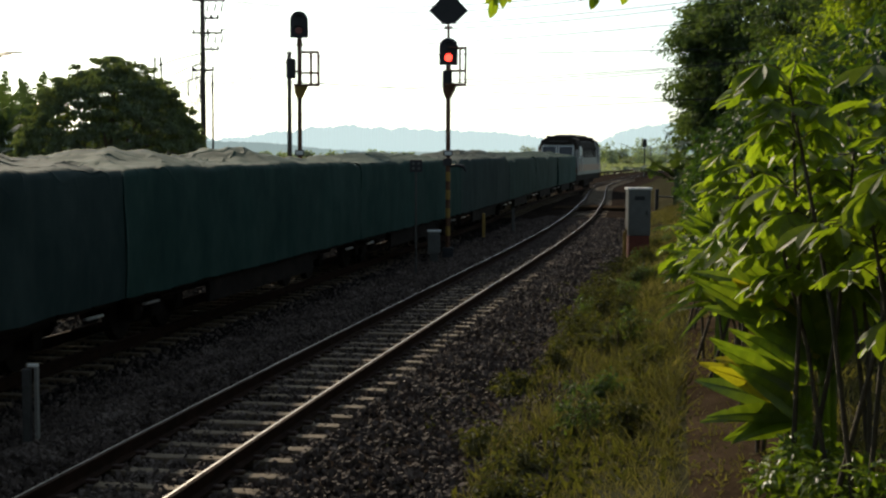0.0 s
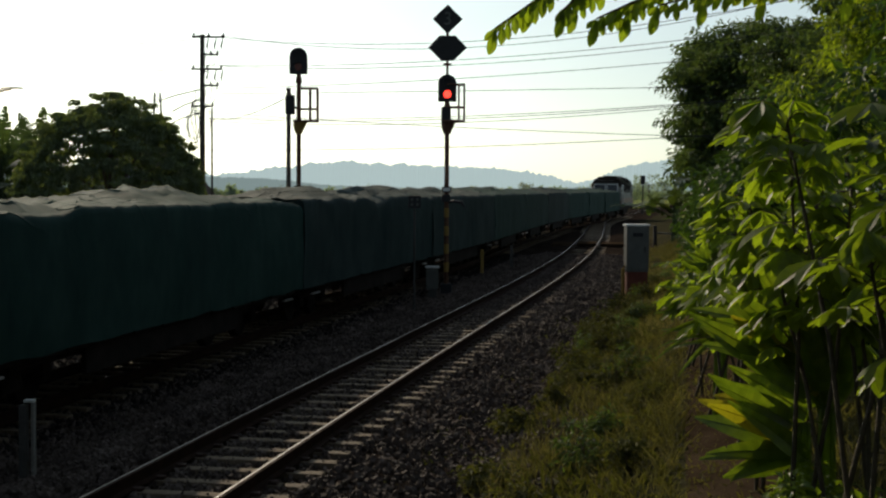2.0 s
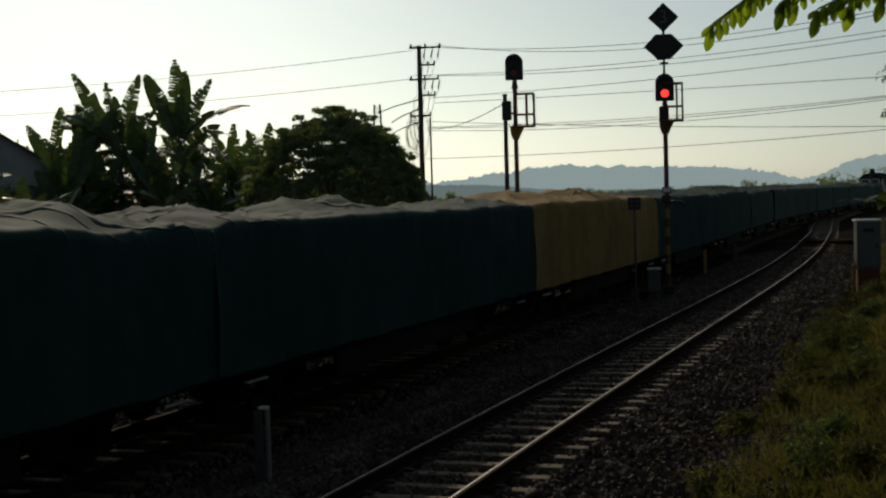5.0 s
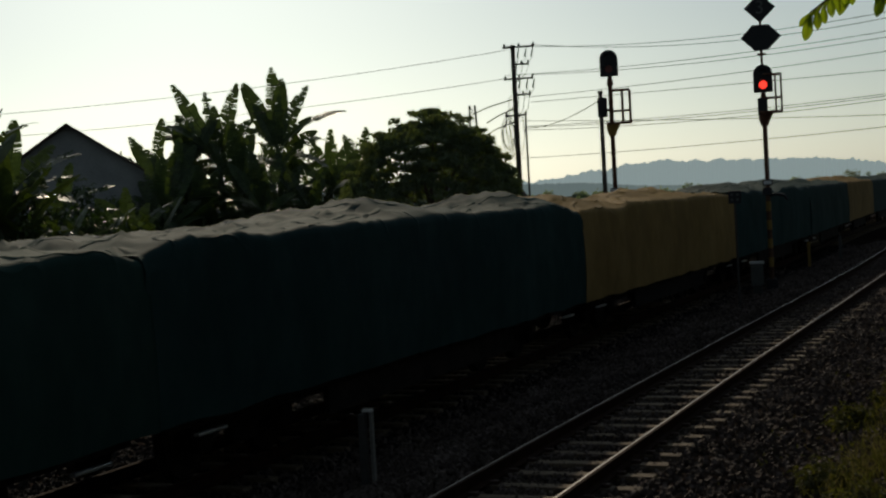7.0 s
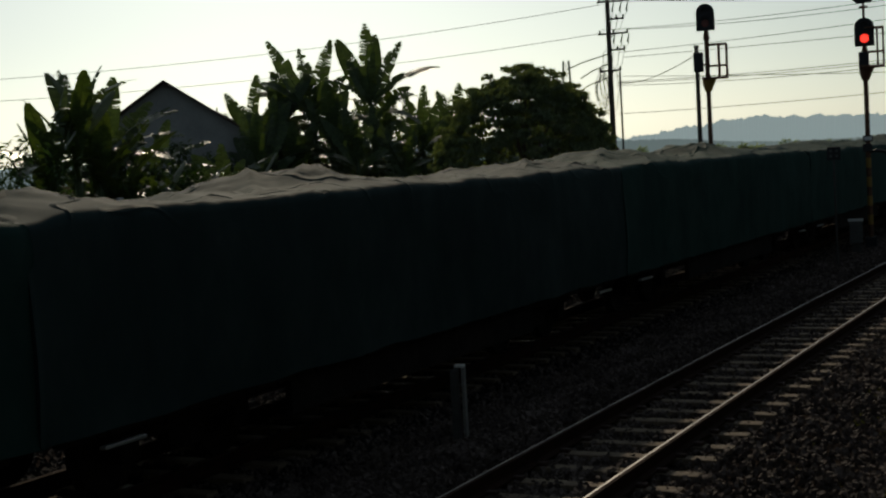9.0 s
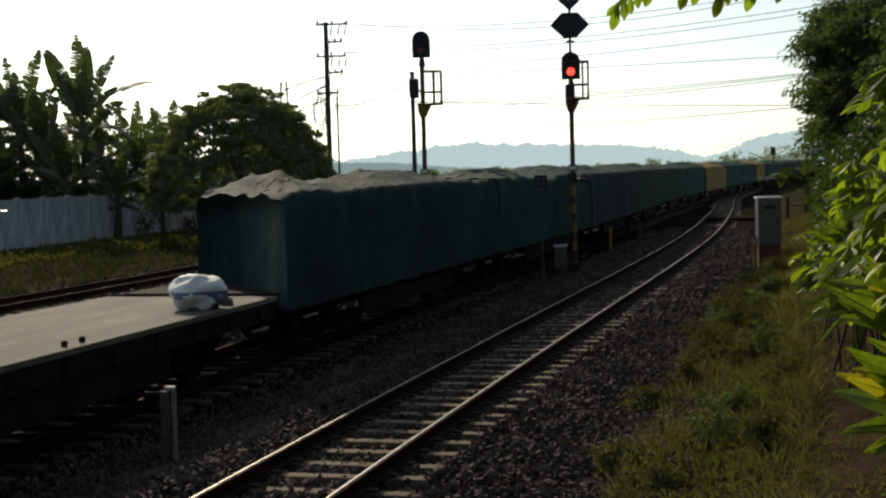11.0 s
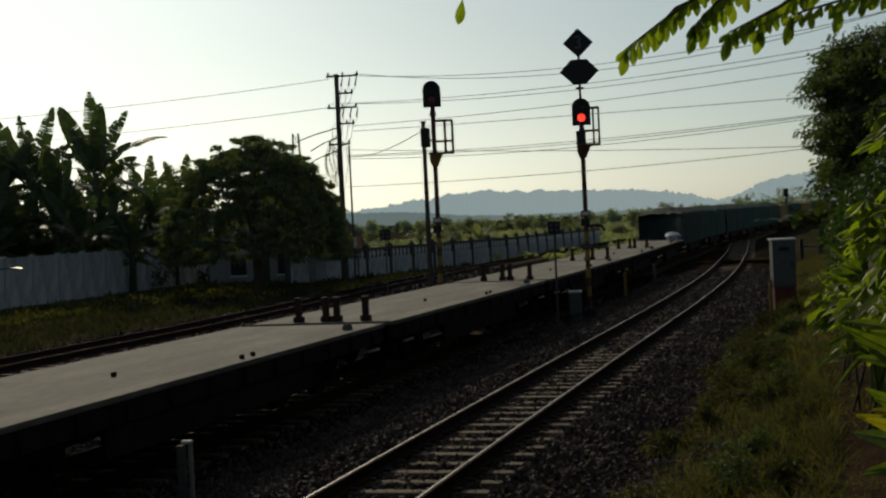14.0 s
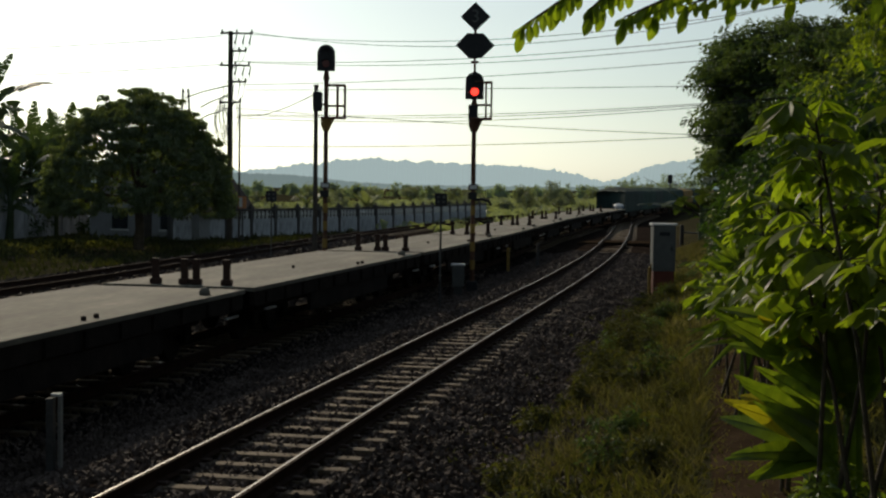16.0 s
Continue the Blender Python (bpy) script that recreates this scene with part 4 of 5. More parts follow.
# ---- walls ----
def build_left_wall():
    w = thing("wall_west", (0, 0, 0), "stained white concrete boundary wall with pilasters", "boundary wall", kind="structure")
    line = shifted(NEAR, -31.6)
    s = arclength(line)
    slab = box((0.1, 2.36, 2.25), (0, 0, 1.12), bevel=0.01)
    mesh = bpy.data.meshes.new("wall_panel")
    slab.to_mesh(mesh)
    slab.free()
    mesh.materials.append(M_WALL)
    pil = box((0.2, 0.22, 2.42), (0, 0, 1.2), bevel=0.015)
    pmesh = bpy.data.meshes.new("pilaster")
    pil.to_mesh(pmesh)
    pil.free()
    pmesh.materials.append(M_WALL)
    cop = box((0.18, 2.4, 0.07), (0, 0, 2.28), bevel=0.01)
    cmesh = bpy.data.meshes.new("coping")
    cop.to_mesh(cmesh)
    cop.free()
    cmesh.materials.append(M_WALL)
    rel = bmesh.new()
    for i in range(3):
        add_box(rel, (0.05, 0.16, 0.42), (0.06, -0.7 + 0.7 * i, 1.76), bevel=0.02, taper=0.7)
        add_box(rel, (0.05, 0.3, 0.09), (0.062, -0.7 + 0.7 * i, 2.03), bevel=0.02)
        add_box(rel, (0.05, 0.26, 0.08), (0.062, -0.7 + 0.7 * i, 1.5), bevel=0.02)
    add_box(rel, (0.03, 2.2, 0.06), (0.056, 0, 1.36), bevel=0.01)
    rmesh = bpy.data.meshes.new("moulding")
    rel.to_mesh(rmesh)
    rel.free()
    rmesh.materials.append(M_WALL)
    k = 20.0
    while k < 86:
        x, y = np.interp(k, s, line[:, 0]), np.interp(k, s, line[:, 1])
        x2, y2 = np.interp(k + 0.5, s, line[:, 0]), np.interp(k + 0.5, s, line[:, 1])
        rz = math.degrees(-math.atan2(x2 - x, y2 - y))
        for mm, name in ((mesh, "wall_panel"), (cmesh, "coping"), (rmesh, "moulding")):
            ob = link(name, mm, None, w)
            ob.matrix_world = pose(x, y, -0.5, 0, 0, rz)
        ob = link("pilaster", pmesh, None, w)
        ob.matrix_world = pose(x, y, -0.5, 0, 0, rz) @ pose(0.02, 1.2, 0)
        k += 2.4


build_left_wall()


def shared(bm, mat, name):
    mesh = bpy.data.meshes.new(name)
    bm.to_mesh(mesh)
    bm.free()
    mesh.materials.append(mat)
    return mesh


def build_balustrade():
    w = thing("wall_north", (0, 0, 0), "grey boundary fence with square posts and a row of balusters", "boundary fence", kind="structure")
    path = np.array([(-14.5, 74.0), (-8.1, 86.0), (-3.4, 95.5), (4.3, 123.0)])
    seg = np.r_[0, np.cumsum(np.linalg.norm(np.diff(path, axis=0), axis=1))]
    low = shared(box((2.2, 0.12, 1.05), (0, 0, 0.52), bevel=0.01), M_WALL, "panel")
    rail = shared(box((2.2, 0.2, 0.14), (0, 0, 1.56), bevel=0.01), M_DARKPOST, "top_rail")
    post = bmesh.new()
    add_box(post, (0.24, 0.24, 1.66), (0, 0, 0.83), bevel=0.015)
    add_box(post, (0.3, 0.3, 0.1), (0, 0, 1.7), bevel=0.02)
    add_box(post, (0.16, 0.16, 0.16), (0, 0, 1.82), bevel=0.05)
    post = shared(post, M_DARKPOST, "post")
    bal = shared(tube([(0, 0, 1.05), (0, 0, 1.15), (0, 0, 1.27), (0, 0, 1.4), (0, 0, 1.48)], [0.08, 0.06, 0.11, 0.065, 0.08], 8), M_WHITE, "baluster")
    back = shared(box((2.2, 0.05, 0.46), (0, 0, 1.27)), M_DARKPOST, "back_panel")
    k = 0.0
    while k < seg[-1] - 2.4:
        x, y = np.interp(k, seg, path[:, 0]), np.interp(k, seg, path[:, 1])
        x2, y2 = np.interp(k + 2.4, seg, path[:, 0]), np.interp(k + 2.4, seg, path[:, 1])
        base = pose(x, y, -0.45, 0, 0, math.degrees(math.atan2(y2 - y, x2 - x)))
        for mesh, name in ((low, "panel"), (rail, "top_rail")):
            link(name, mesh, None, w).matrix_world = base @ pose(1.2, 0, 0)
        link("post", post, None, w).matrix_world = base
        link("back_panel", back, None, w).matrix_world = base @ pose(1.2, 0.05, 0)
        for i in range(5):
            link("baluster", bal, None, w).matrix_world = base @ pose(0.4 + 0.4 * i, -0.02, 0)
        k += 2.4


build_balustrade()


# ---- houses ----
def gable_house(at, rz, w, d, h, rise, label, over=0.6):
    ho = thing("house", at, label, "house", rz=rz)
    part("wall", plate([(-w / 2, 0), (w / 2, 0), (w / 2, h), (0, h + rise), (-w / 2, h)], d, (0, 0, 0)), M_HOUSE, ho)
    ln = math.hypot(w / 2 + over, rise + over * rise / (w / 2))
    ang = math.atan2(rise, w / 2)
    for sx in (-1, 1):
        m = Matrix.Translation((sx * (w / 4 + over / 2), 0, h + rise / 2 - over / 2 * rise / (w / 2) + 0.08)) @ Matrix.Rotation(sx * ang, 4, "Y")
        bm = box((ln, d + 2 * over, 0.1), (0, 0, 0), bevel=0.01)
        bmesh.ops.transform(bm, matrix=m, verts=bm.verts)
        part("roof", bm, M_ROOF, ho)
    for x in (-w * 0.22, w * 0.22):
        win = part("window", box((0.9, 0.08, 1.1), (x, -d / 2 - 0.02, h * 0.55), bevel=0.01), M_GLASS, ho)
        part("window_frame", box((1.04, 0.06, 0.08), (x, -d / 2 - 0.05, h * 0.55 - 0.6)), M_WHITE, win)
    part("door", box((0.9, 0.07, 2.0), (0, -d / 2 - 0.02, 1.0), bevel=0.01), M_WOOD, ho)
    return ho


gable_house((-35.0, 70.0, -0.6), 22, 8.6, 7, 5.2, 2.9, "grey plastered house with a gabled tile roof behind banana plants")
gable_house((-15.6, 79.5, -0.6), -12, 6.4, 7, 2.2, 4.0, "low house with a dark gabled roof behind a tree")


# ---- utility pole and wires ----
POLE = Vector((-11.35, 74.0, -0.6))
u = thing("utility_pole", POLE, "tall utility pole with crossarms, insulators and hanging cables", "utility pole")
part("shaft", tube([(0, 0, 0), (0, 0, 11.25)], [0.17, 0.12], 12), M_WOOD, u)
for z, a, bb in ((11.12, -0.53, 1.18), (10.2, 0.0, 0.86), (9.44, -0.55, 1.05), (8.58, 0.0, 0.86), (7.5, -0.6, 0.6)):
    arm = part("crossarm", box((bb - a, 0.1, 0.1), ((a + bb) / 2, -0.1, z), bevel=0.01), M_WOOD, u)
    for x in np.linspace(a + 0.1, bb - 0.05, 3):
        part("insulator", tube([(x, -0.1, z + 0.05), (x, -0.1, z + 0.12), (x, -0.1, z + 0.22)], [0.05, 0.06, 0.03], 8), M_GREY, arm)
rng = random.Random(11)
for top, low in ((11.05, 9.5), (9.4, 7.6)):
    for x in (0.35, 0.75, 1.1):
        sway = rng.uniform(-0.12, 0.05)
        part("insulator_string", tube([(x, -0.1, top), (x - 0.1, -0.12, top - 0.45), (x - 0.04, -0.12, top - 0.5)], [0.03, 0.055, 0.03], 6), M_GREY, u)
        part("hanging_cable", tube([(x - 0.04, -0.12, top - 0.5), (x * 0.75 + sway, -0.15, (top + low) / 2), (x * 0.7 - 0.1, -0.15, low + 0.2), (0.1, -0.1, low - 0.3)], 0.018, 5), M_WIRE, u)
for k in range(5):
    z0, z1 = rng.uniform(7.4, 9.0), rng.uniform(5.2, 6.6)
    x = rng.choice((-1, 1)) * rng.uniform(0.3, 0.75)
    part("hanging_cable", tube([(0, -0.1, z0), (x * 0.8, -0.15, z0 - 0.3), (x, -0.15, (z0 + z1) / 2), (x * 0.6, -0.15, z1 + 0.2), (0, -0.1, z1)], 0.02, 5), M_WIRE, u)
for r in (0.42, 0.5, 0.36):
    part("cable_coil", tube([(-0.42 + 0.8 * r * math.cos(q), -0.15, 6.5 + 1.9 * r * math.sin(q)) for q in np.linspace(0, 6.28, 21)], 0.022, 5), M_WIRE, u, "coiled spare cable")
for z, reach in ((7.9, -1.6), (7.2, -1.8), (8.4, -2.4)):
    part("stay_arm", tube([(0, 0, z), (reach * 0.6, 0, z - 0.35), (reach, 0, z - 0.7)], 0.035, 6), M_WIRE, u)
v = thing("cable_mast", (-10.7, 73.0, -0.6), "thin dark cable mast beside the utility pole", "pole")
part("shaft", tube([(0, 0, 0), (0, 0, 7.3)], [0.06, 0.05], 8), M_WOOD, v)
part("cap", box((0.12, 0.12, 0.06), (0, 0, 7.32), bevel=0.01), M_WOOD, v)


sg = thing("signboard", (-10.41, 72.25, -0.5), "small faded orange signboard on a post beside the utility pole", "sign")
part("post", tube([(0, 0, 0), (0, 0, 2.0)], 0.04, 8), M_DARKPOST, sg)
part("board", box((0.4, 0.04, 0.62), (0, -0.06, 2.15), bevel=0.01), M_STAKE, sg, "faded orange board")
part("pale_panel", box((0.16, 0.01, 0.5), (-0.08, -0.086, 2.15)), M_LIGHTGREY, sg)


def wire(a, b, sag, r=0.015):
    a, b = Vector(a), Vector(b)
    pts = [a.lerp(b, k / 24) - Vector((0, 0, sag * 4 * (k / 24) * (1 - k / 24))) for k in range(25)]
    ob = part("overhead_wire", tube(pts, r, 5), M_WIRE)
    tagged(ob, "thin black overhead wire slung from the utility pole", "wire", "overhead wires")


END = (17.0, 59.0)
for x, z, ze, sag in ((-0.4, 10.62, 10.95, 1.15), (1.0, 10.6, 11.1, 1.5), (-0.35, 9.06, 9.77, 0.62), (1.0, 9.0, 9.59, 0.74), (0.5, 7.83, 8.7, 0.34), (0.8, 7.55, 7.1, 0.05), (0.5, 6.29, 6.82, 0.45), (0.3, 6.24, 6.84, 0.55), (0.3, 6.1, 6.85, 0.66), (0.2, 6.6, 4.8, 0.2), (0.2, 4.6, 5.3, 0.3)):
    wire((POLE.x + x, POLE.y - 0.1, z), (END[0] + x * 0.4, END[1] - x, ze), sag)
wire((-4.05, 44.0, 5.5), (POLE.x + 0.5, POLE.y, 6.2), 0.25)
wire((POLE.x - 0.4, POLE.y, 10.4), (-60, 62, 8.6), 1.0)
wire((POLE.x - 0.4, POLE.y, 8.9), (-60, 60, 7.5), 1.0)


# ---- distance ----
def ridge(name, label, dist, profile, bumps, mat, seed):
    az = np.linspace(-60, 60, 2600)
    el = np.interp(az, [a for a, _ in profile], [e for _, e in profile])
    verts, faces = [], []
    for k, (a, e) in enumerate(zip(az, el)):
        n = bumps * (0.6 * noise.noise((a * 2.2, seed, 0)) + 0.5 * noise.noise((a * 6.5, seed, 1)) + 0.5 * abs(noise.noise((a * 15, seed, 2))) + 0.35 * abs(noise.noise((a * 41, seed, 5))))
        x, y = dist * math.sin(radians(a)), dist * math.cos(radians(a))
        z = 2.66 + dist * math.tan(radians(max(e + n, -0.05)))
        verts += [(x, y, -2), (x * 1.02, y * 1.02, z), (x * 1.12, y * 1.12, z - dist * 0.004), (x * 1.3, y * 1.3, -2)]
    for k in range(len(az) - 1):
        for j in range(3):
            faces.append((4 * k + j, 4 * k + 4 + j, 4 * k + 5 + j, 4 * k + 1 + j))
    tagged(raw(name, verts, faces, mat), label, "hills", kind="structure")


# both ridges carry their haze in the material's colour and glow
ridge("backdrop", "wooded hills on the horizon with blue haze painted in", 2300, [(-60, 0.5), (-20, 0.6), (-8.2, 0.5), (-5.5, 0.8), (-3.3, 1.05), (0, 0.92), (3, 0.8), (5, 0.62), (6.5, 0.15), (7.2, 0.35), (8.2, 0.85), (9.5, 1.15), (14, 1.3), (60, 0.9)], 0.16, M_HILLFAR, 3.3)
ridge("backdrop_ridge", "darker low wooded ridge with haze painted in", 1100, [(-60, 0.4), (-9, 0.42), (-6, 0.34), (-4, 0.12), (-2, 0.0), (5, -0.02), (8, 0.1), (12, 0.4), (60, 0.4)], 0.06, M_HILLNEAR, 8.1)


def lattice_tower(at, h, w):
    t = thing("lattice_tower", at, "distant thin lattice mast above the trees", "mast")
    for sx in (-1, 1):
        for sy in (-1, 1):
            part("leg", tube([(sx * w, sy * w, 0), (sx * w * 0.35, sy * w * 0.35, h)], 0.08, 5), M_GREY, t)
    for k in range(12):
        z = h * (k + 1) / 12
        r = w * (1 - 0.65 * z / h)
        part("brace", tube([(-r, -r, z), (r, -r, z - h / 14), (r, r, z), (-r, r, z - h / 14), (-r, -r, z)], 0.05, 4), M_GREY, t)


lattice_tower((-36.5, 197.0, -1.0), 16.8, 1.1)

post = thing("distant_signal", (170 * math.sin(radians(9.2)), 170 * math.cos(radians(9.2)), -0.8), "slim dark signal post beside the distant track", "signal")
part("post", tube([(0, 0, 0), (0, 0, 4.4)], 0.09, 8), M_DARKPOST, post)
part("head", box((0.55, 0.3, 1.0), (0, 0, 4.6), bevel=0.08), M_BLACK, post)


# ---- plants ----
def polar(az, d, z=None):
    x, y = d * math.sin(radians(az)), d * math.cos(radians(az))
    return (x, y, float(ground_z(x, y)) if z is None else z)


def clump_leaves(rng, centres, radii, per, length, width, flat=0.6, droop=0.3):
    n = len(centres) * per
    c = np.repeat(np.asarray(centres, float), per, 0)
    r = np.repeat(np.asarray(radii, float), per)
    d = unit_random(rng, n)
    pos = c + d * (r * rng.random(n) ** 0.5)[:, None] * np.array([1, 1, flat])
    ways = d * np.array([1, 1, 0.35]) + rng.normal(0, 0.35, (n, 3)) + np.array([0, 0, -droop])
    ups = rng.normal(0, 0.45, (n, 3)) + np.array([0, 0, 1.0])
    return leaf_cloud(pos, ways, ups, length * rng.uniform(0.7, 1.3, n), width * rng.uniform(0.7, 1.3, n), 0.25)


def limbs(trunk_top, foot_r, ends, rng):
    bm = bmesh.new()
    top = Vector(trunk_top)
    add_tube(bm, [(0, 0, -0.1), (0.03 * top.z, 0, top.z * 0.35), top * 0.75, top], [foot_r, foot_r * 0.8, foot_r * 0.65, foot_r * 0.5], 10)
    for e in ends:
        e = Vector(e)
        s = top * rng.uniform(0.7, 1.0)
        m = s.lerp(e, 0.5) + Vector((0, 0, 0.12 * (e - s).length))
        add_tube(bm, [s, m, e], [foot_r * 0.4, foot_r * 0.22, foot_r * 0.07], 6)
    return bm


def leafy_tree(name, at, label, height, clumps, per, leaf, mat, seed, foot_r=0.2, trunk=None, flat=0.6, droop=0.3, group=""):
    """clumps: centre and radius of each leaf clump, in the tree's own space."""
    rng = np.random.default_rng(seed)
    t = thing(name, at, label, "tree" if "tree" in name else "shrub", group)
    cs = np.array([c[:3] for c in clumps], float)
    rs = np.array([c[3] for c in clumps], float)
    pick = cs[rng.permutation(len(cs))[:14]]
    part("trunk", limbs((0, 0, trunk or height * 0.45), foot_r, pick, random.Random(seed)), M_BARK, t)
    v, f = clump_leaves(rng, cs, rs, per, leaf, leaf * 0.42, flat, droop)
    raw("crown", v, f, mat, t)
    return t


def dome_clumps(rng, n, rx, rz, z0, r0, r1, inner=0.55):
    out = []
    for _ in range(n):
        d = rng.normal(size=3)
        d[2] = abs(d[2])
        d /= np.linalg.norm(d)
        k = rng.uniform(inner, 1.0)
        out.append((d[0] * rx * k, d[1] * rx * k, z0 + d[2] * rz * k, rng.uniform(r0, r1)))
    return out


def tall_clumps(rng, n, rx, z0, z1, r0, r1):
    """A tall crown of flat tiers with gaps between them."""
    out = []
    for _ in range(n):
        a = rng.random() * 6.28
        u = rng.random()
        z = z0 + (z1 - z0) * u
        wide = rx * (0.72 + 0.28 * math.sin(math.pi * min(1.0, u)) ** 0.7) * (0.75 + 0.3 * math.sin(u * 19))
        k = rng.random() ** 0.5
        out.append((math.cos(a) * wide * k, math.sin(a) * wide * k, z, rng.uniform(r0, r1)))
    return out


rng = np.random.default_rng(21)
x, y, z = polar(-12.35, 66)
leafy_tree("spreading_tree", (x, y, -0.5), "broad dome-shaped dark green tree in front of the wall", 7.2,
           dome_clumps(rng, 980, 4.3, 5.35, 1.7, 0.2, 0.42, 0.9) + dome_clumps(rng, 170, 4.45, 5.55, 2.0, 0.14, 0.3, 0.96) + dome_clumps(rng, 40, 3.4, 4.2, 2.4, 0.35, 0.6, 0.5), 44, 0.21, M_LEAFDOME, 1, 0.26, 2.8, 0.4, 0.95)

# tall trees beyond the crossing and along the bank
for k, (az, d, top, rx, n) in enumerate(((11.75, 80, 10.9, 2.6, 60), (13.4, 74, 11.2, 3.0, 70), (15.2, 66, 10.4, 3.2, 70), (17.5, 58, 10.6, 3.4, 70), (20.5, 50, 10.0, 3.6, 70), (11.25, 78, 10.4, 1.4, 40), (12.0, 76, 11.0, 2.1, 50))):
    x, y, z = polar(az, d)
    leafy_tree("tall_tree", (x, y, z), "tall dark green tree with tiered feathery foliage", top, tall_clumps(np.random.default_rng(40 + k), n * 2, rx, 2.6, top - z, 0.6, 1.15), 90, 0.3, M_LEAFMID, 60 + k, 0.2, top * 0.8, 0.4, 0.35, "trees along the bank")
for k, (az, d, top, rx) in enumerate(((11.9, 60, 3.0, 1.1), (12.9, 52, 3.2, 1.6), (14.5, 44, 3.6, 2.4), (12.6, 38, 2.3, 1.0), (13.6, 32, 2.8, 1.7), (16.5, 30, 4.6, 2.6), (20, 24, 5.2, 2.6), (24, 18, 5.4, 2.6), (15.0, 22, 2.6, 1.2), (17.6, 16, 3.2, 1.4))):
    x, y, z = polar(az, d)
    rr = np.random.default_rng(80 + k)
    leafy_tree("bank_shrub", (x, y, z), "dense dark green shrub on the bank", top, dome_clumps(rr, 60, rx, top, 0.1, 0.35, 0.7, 0.35), 80, 0.2, M_LEAF, 90 + k, 0.09, top * 0.5, 0.7, 0.3, "shrubs on the bank")
# the lighter small-leaved tree standing nearer
x, y, z = polar(19.0, 24)
leafy_tree("small_leaved_tree", (x, y, z), "light green small-leaved tree on the bank", 7.5, tall_clumps(np.random.default_rng(7), 120, 2.3, 1.5, 6.4, 0.3, 0.6), 110, 0.13, M_CASSAVA, 8, 0.12, 4.5, 0.6, 0.5)
# unseen trees added beside and behind the walker's stand to block sky light
for k, (qx, yy) in enumerate(((7.5, 4), (9, -4), (8, -13), (6, -22), (10, -32), (2, -30), (-4, -42), (14, 8), (15, -10), (16, -24), (-12, -50), (5, -50))):
    rr = np.random.default_rng(120 + k)
    zz = float(ground_z(qx, yy))
    leafy_tree("tall_tree", (qx, yy, zz), "tall dense tree added out of view to cut sky light", 11.0, tall_clumps(rr, 70, 4.2, 1.0, 11.5, 1.0, 1.7), 60, 0.55, M_LEAF, 140 + k, 0.25, 8.0, 0.6, 0.3, "trees along the bank")


def blade(length, width, lift, arch, tatter, rng, strips=24, fold=0.25, point=0.0):
    """One big leaf along +y: a rib that rises and arches over, with side strips that may be torn apart."""
    verts, faces = [], []
    pts = []
    p, ang = np.array([0.0, 0.0]), lift
    for k in range(strips + 1):
        pts.append((p[0], p[1], ang))
        p = p + np.array([math.cos(ang), math.sin(ang)]) * length / strips
        ang -= arch / strips
    def half(u):
        return width / 2 * (math.sin(math.pi * min(1.0, u * 0.93 + 0.05)) ** 0.6) * (1 - point * max(0.0, u - 0.35) / 0.65)
    for sx in (-1, 1):
        sag = 0.0
        for k in range(strips):
            if k < 2:
                continue
            if rng.random() < tatter:
                sag = rng.uniform(-0.1, 0.9) * tatter * 1.6
            gap = rng.uniform(0.15, 0.6) if rng.random() < tatter else 0.0
            frayed = rng.uniform(1 - 0.45 * tatter, 1.0)
            b0 = len(verts)
            for u in (0.0, 1.0):
                y0, z0, _ = pts[k]
                y1, z1, _ = pts[k + 1]
                e = u * (1 - gap)
                w = half((k + e) / strips) * frayed
                out_x, out_z = math.cos(fold + sag) * w, -math.sin(sag - fold * 0.7) * w
                verts.append((0, y0 + (y1 - y0) * u, z0 + (z1 - z0) * u))
                verts.append((sx * out_x, y0 + (y1 - y0) * e + 0.22 * w, z0 + (z1 - z0) * e + out_z))
            faces.append((b0, b0 + 1, b0 + 3, b0 + 2))
    rb = len(verts)
    for k in range(strips + 1):
        y0, z0, _ = pts[k]
        r = 0.012 * length * (1 - 0.8 * k / strips) * 0.8
        verts += [(-r, y0, z0 - r), (r, y0, z0 - r), (0, y0, z0 + r)]
    for k in range(strips):
        for j in range(3):
            faces.append((rb + 3 * k + j, rb + 3 * k + (j + 1) % 3, rb + 3 * k + 3 + (j + 1) % 3, rb + 3 * k + 3 + j))
    return verts, faces


def banana_plant(at, stem_h, n, length, seed, label, lift0=70, spread=(0, 360), mat=None):
    rng = random.Random(seed)
    t = thing("banana_plant", at, label, "banana plant", "banana plants")
    part("stem", tube([(0, 0, 0), (0.05, 0, stem_h * 0.5), (0, 0.05, stem_h)], [0.2, 0.16, 0.1], 10), M_BANANA, t)
    for k in range(n):
        az = spread[0] + (spread[1] - spread[0]) * (k + rng.uniform(0.1, 0.9)) / n
        lift = radians(min(89, lift0 + rng.uniform(-22, 22)))
        v, f = blade(length * rng.uniform(0.75, 1.1), length * 0.27, lift, radians(rng.uniform(10, 55) if k % 3 else rng.uniform(70, 120)), rng.choice((0.1, 0.3, 0.6)), rng)
        ob = raw("leaf", v, f, mat or M_BANANA, t)
        ob.matrix_basis = pose(0, 0, stem_h * (1 - 0.45 * rng.random() ** 1.5) - 0.1, 0, 0, az)
    return t


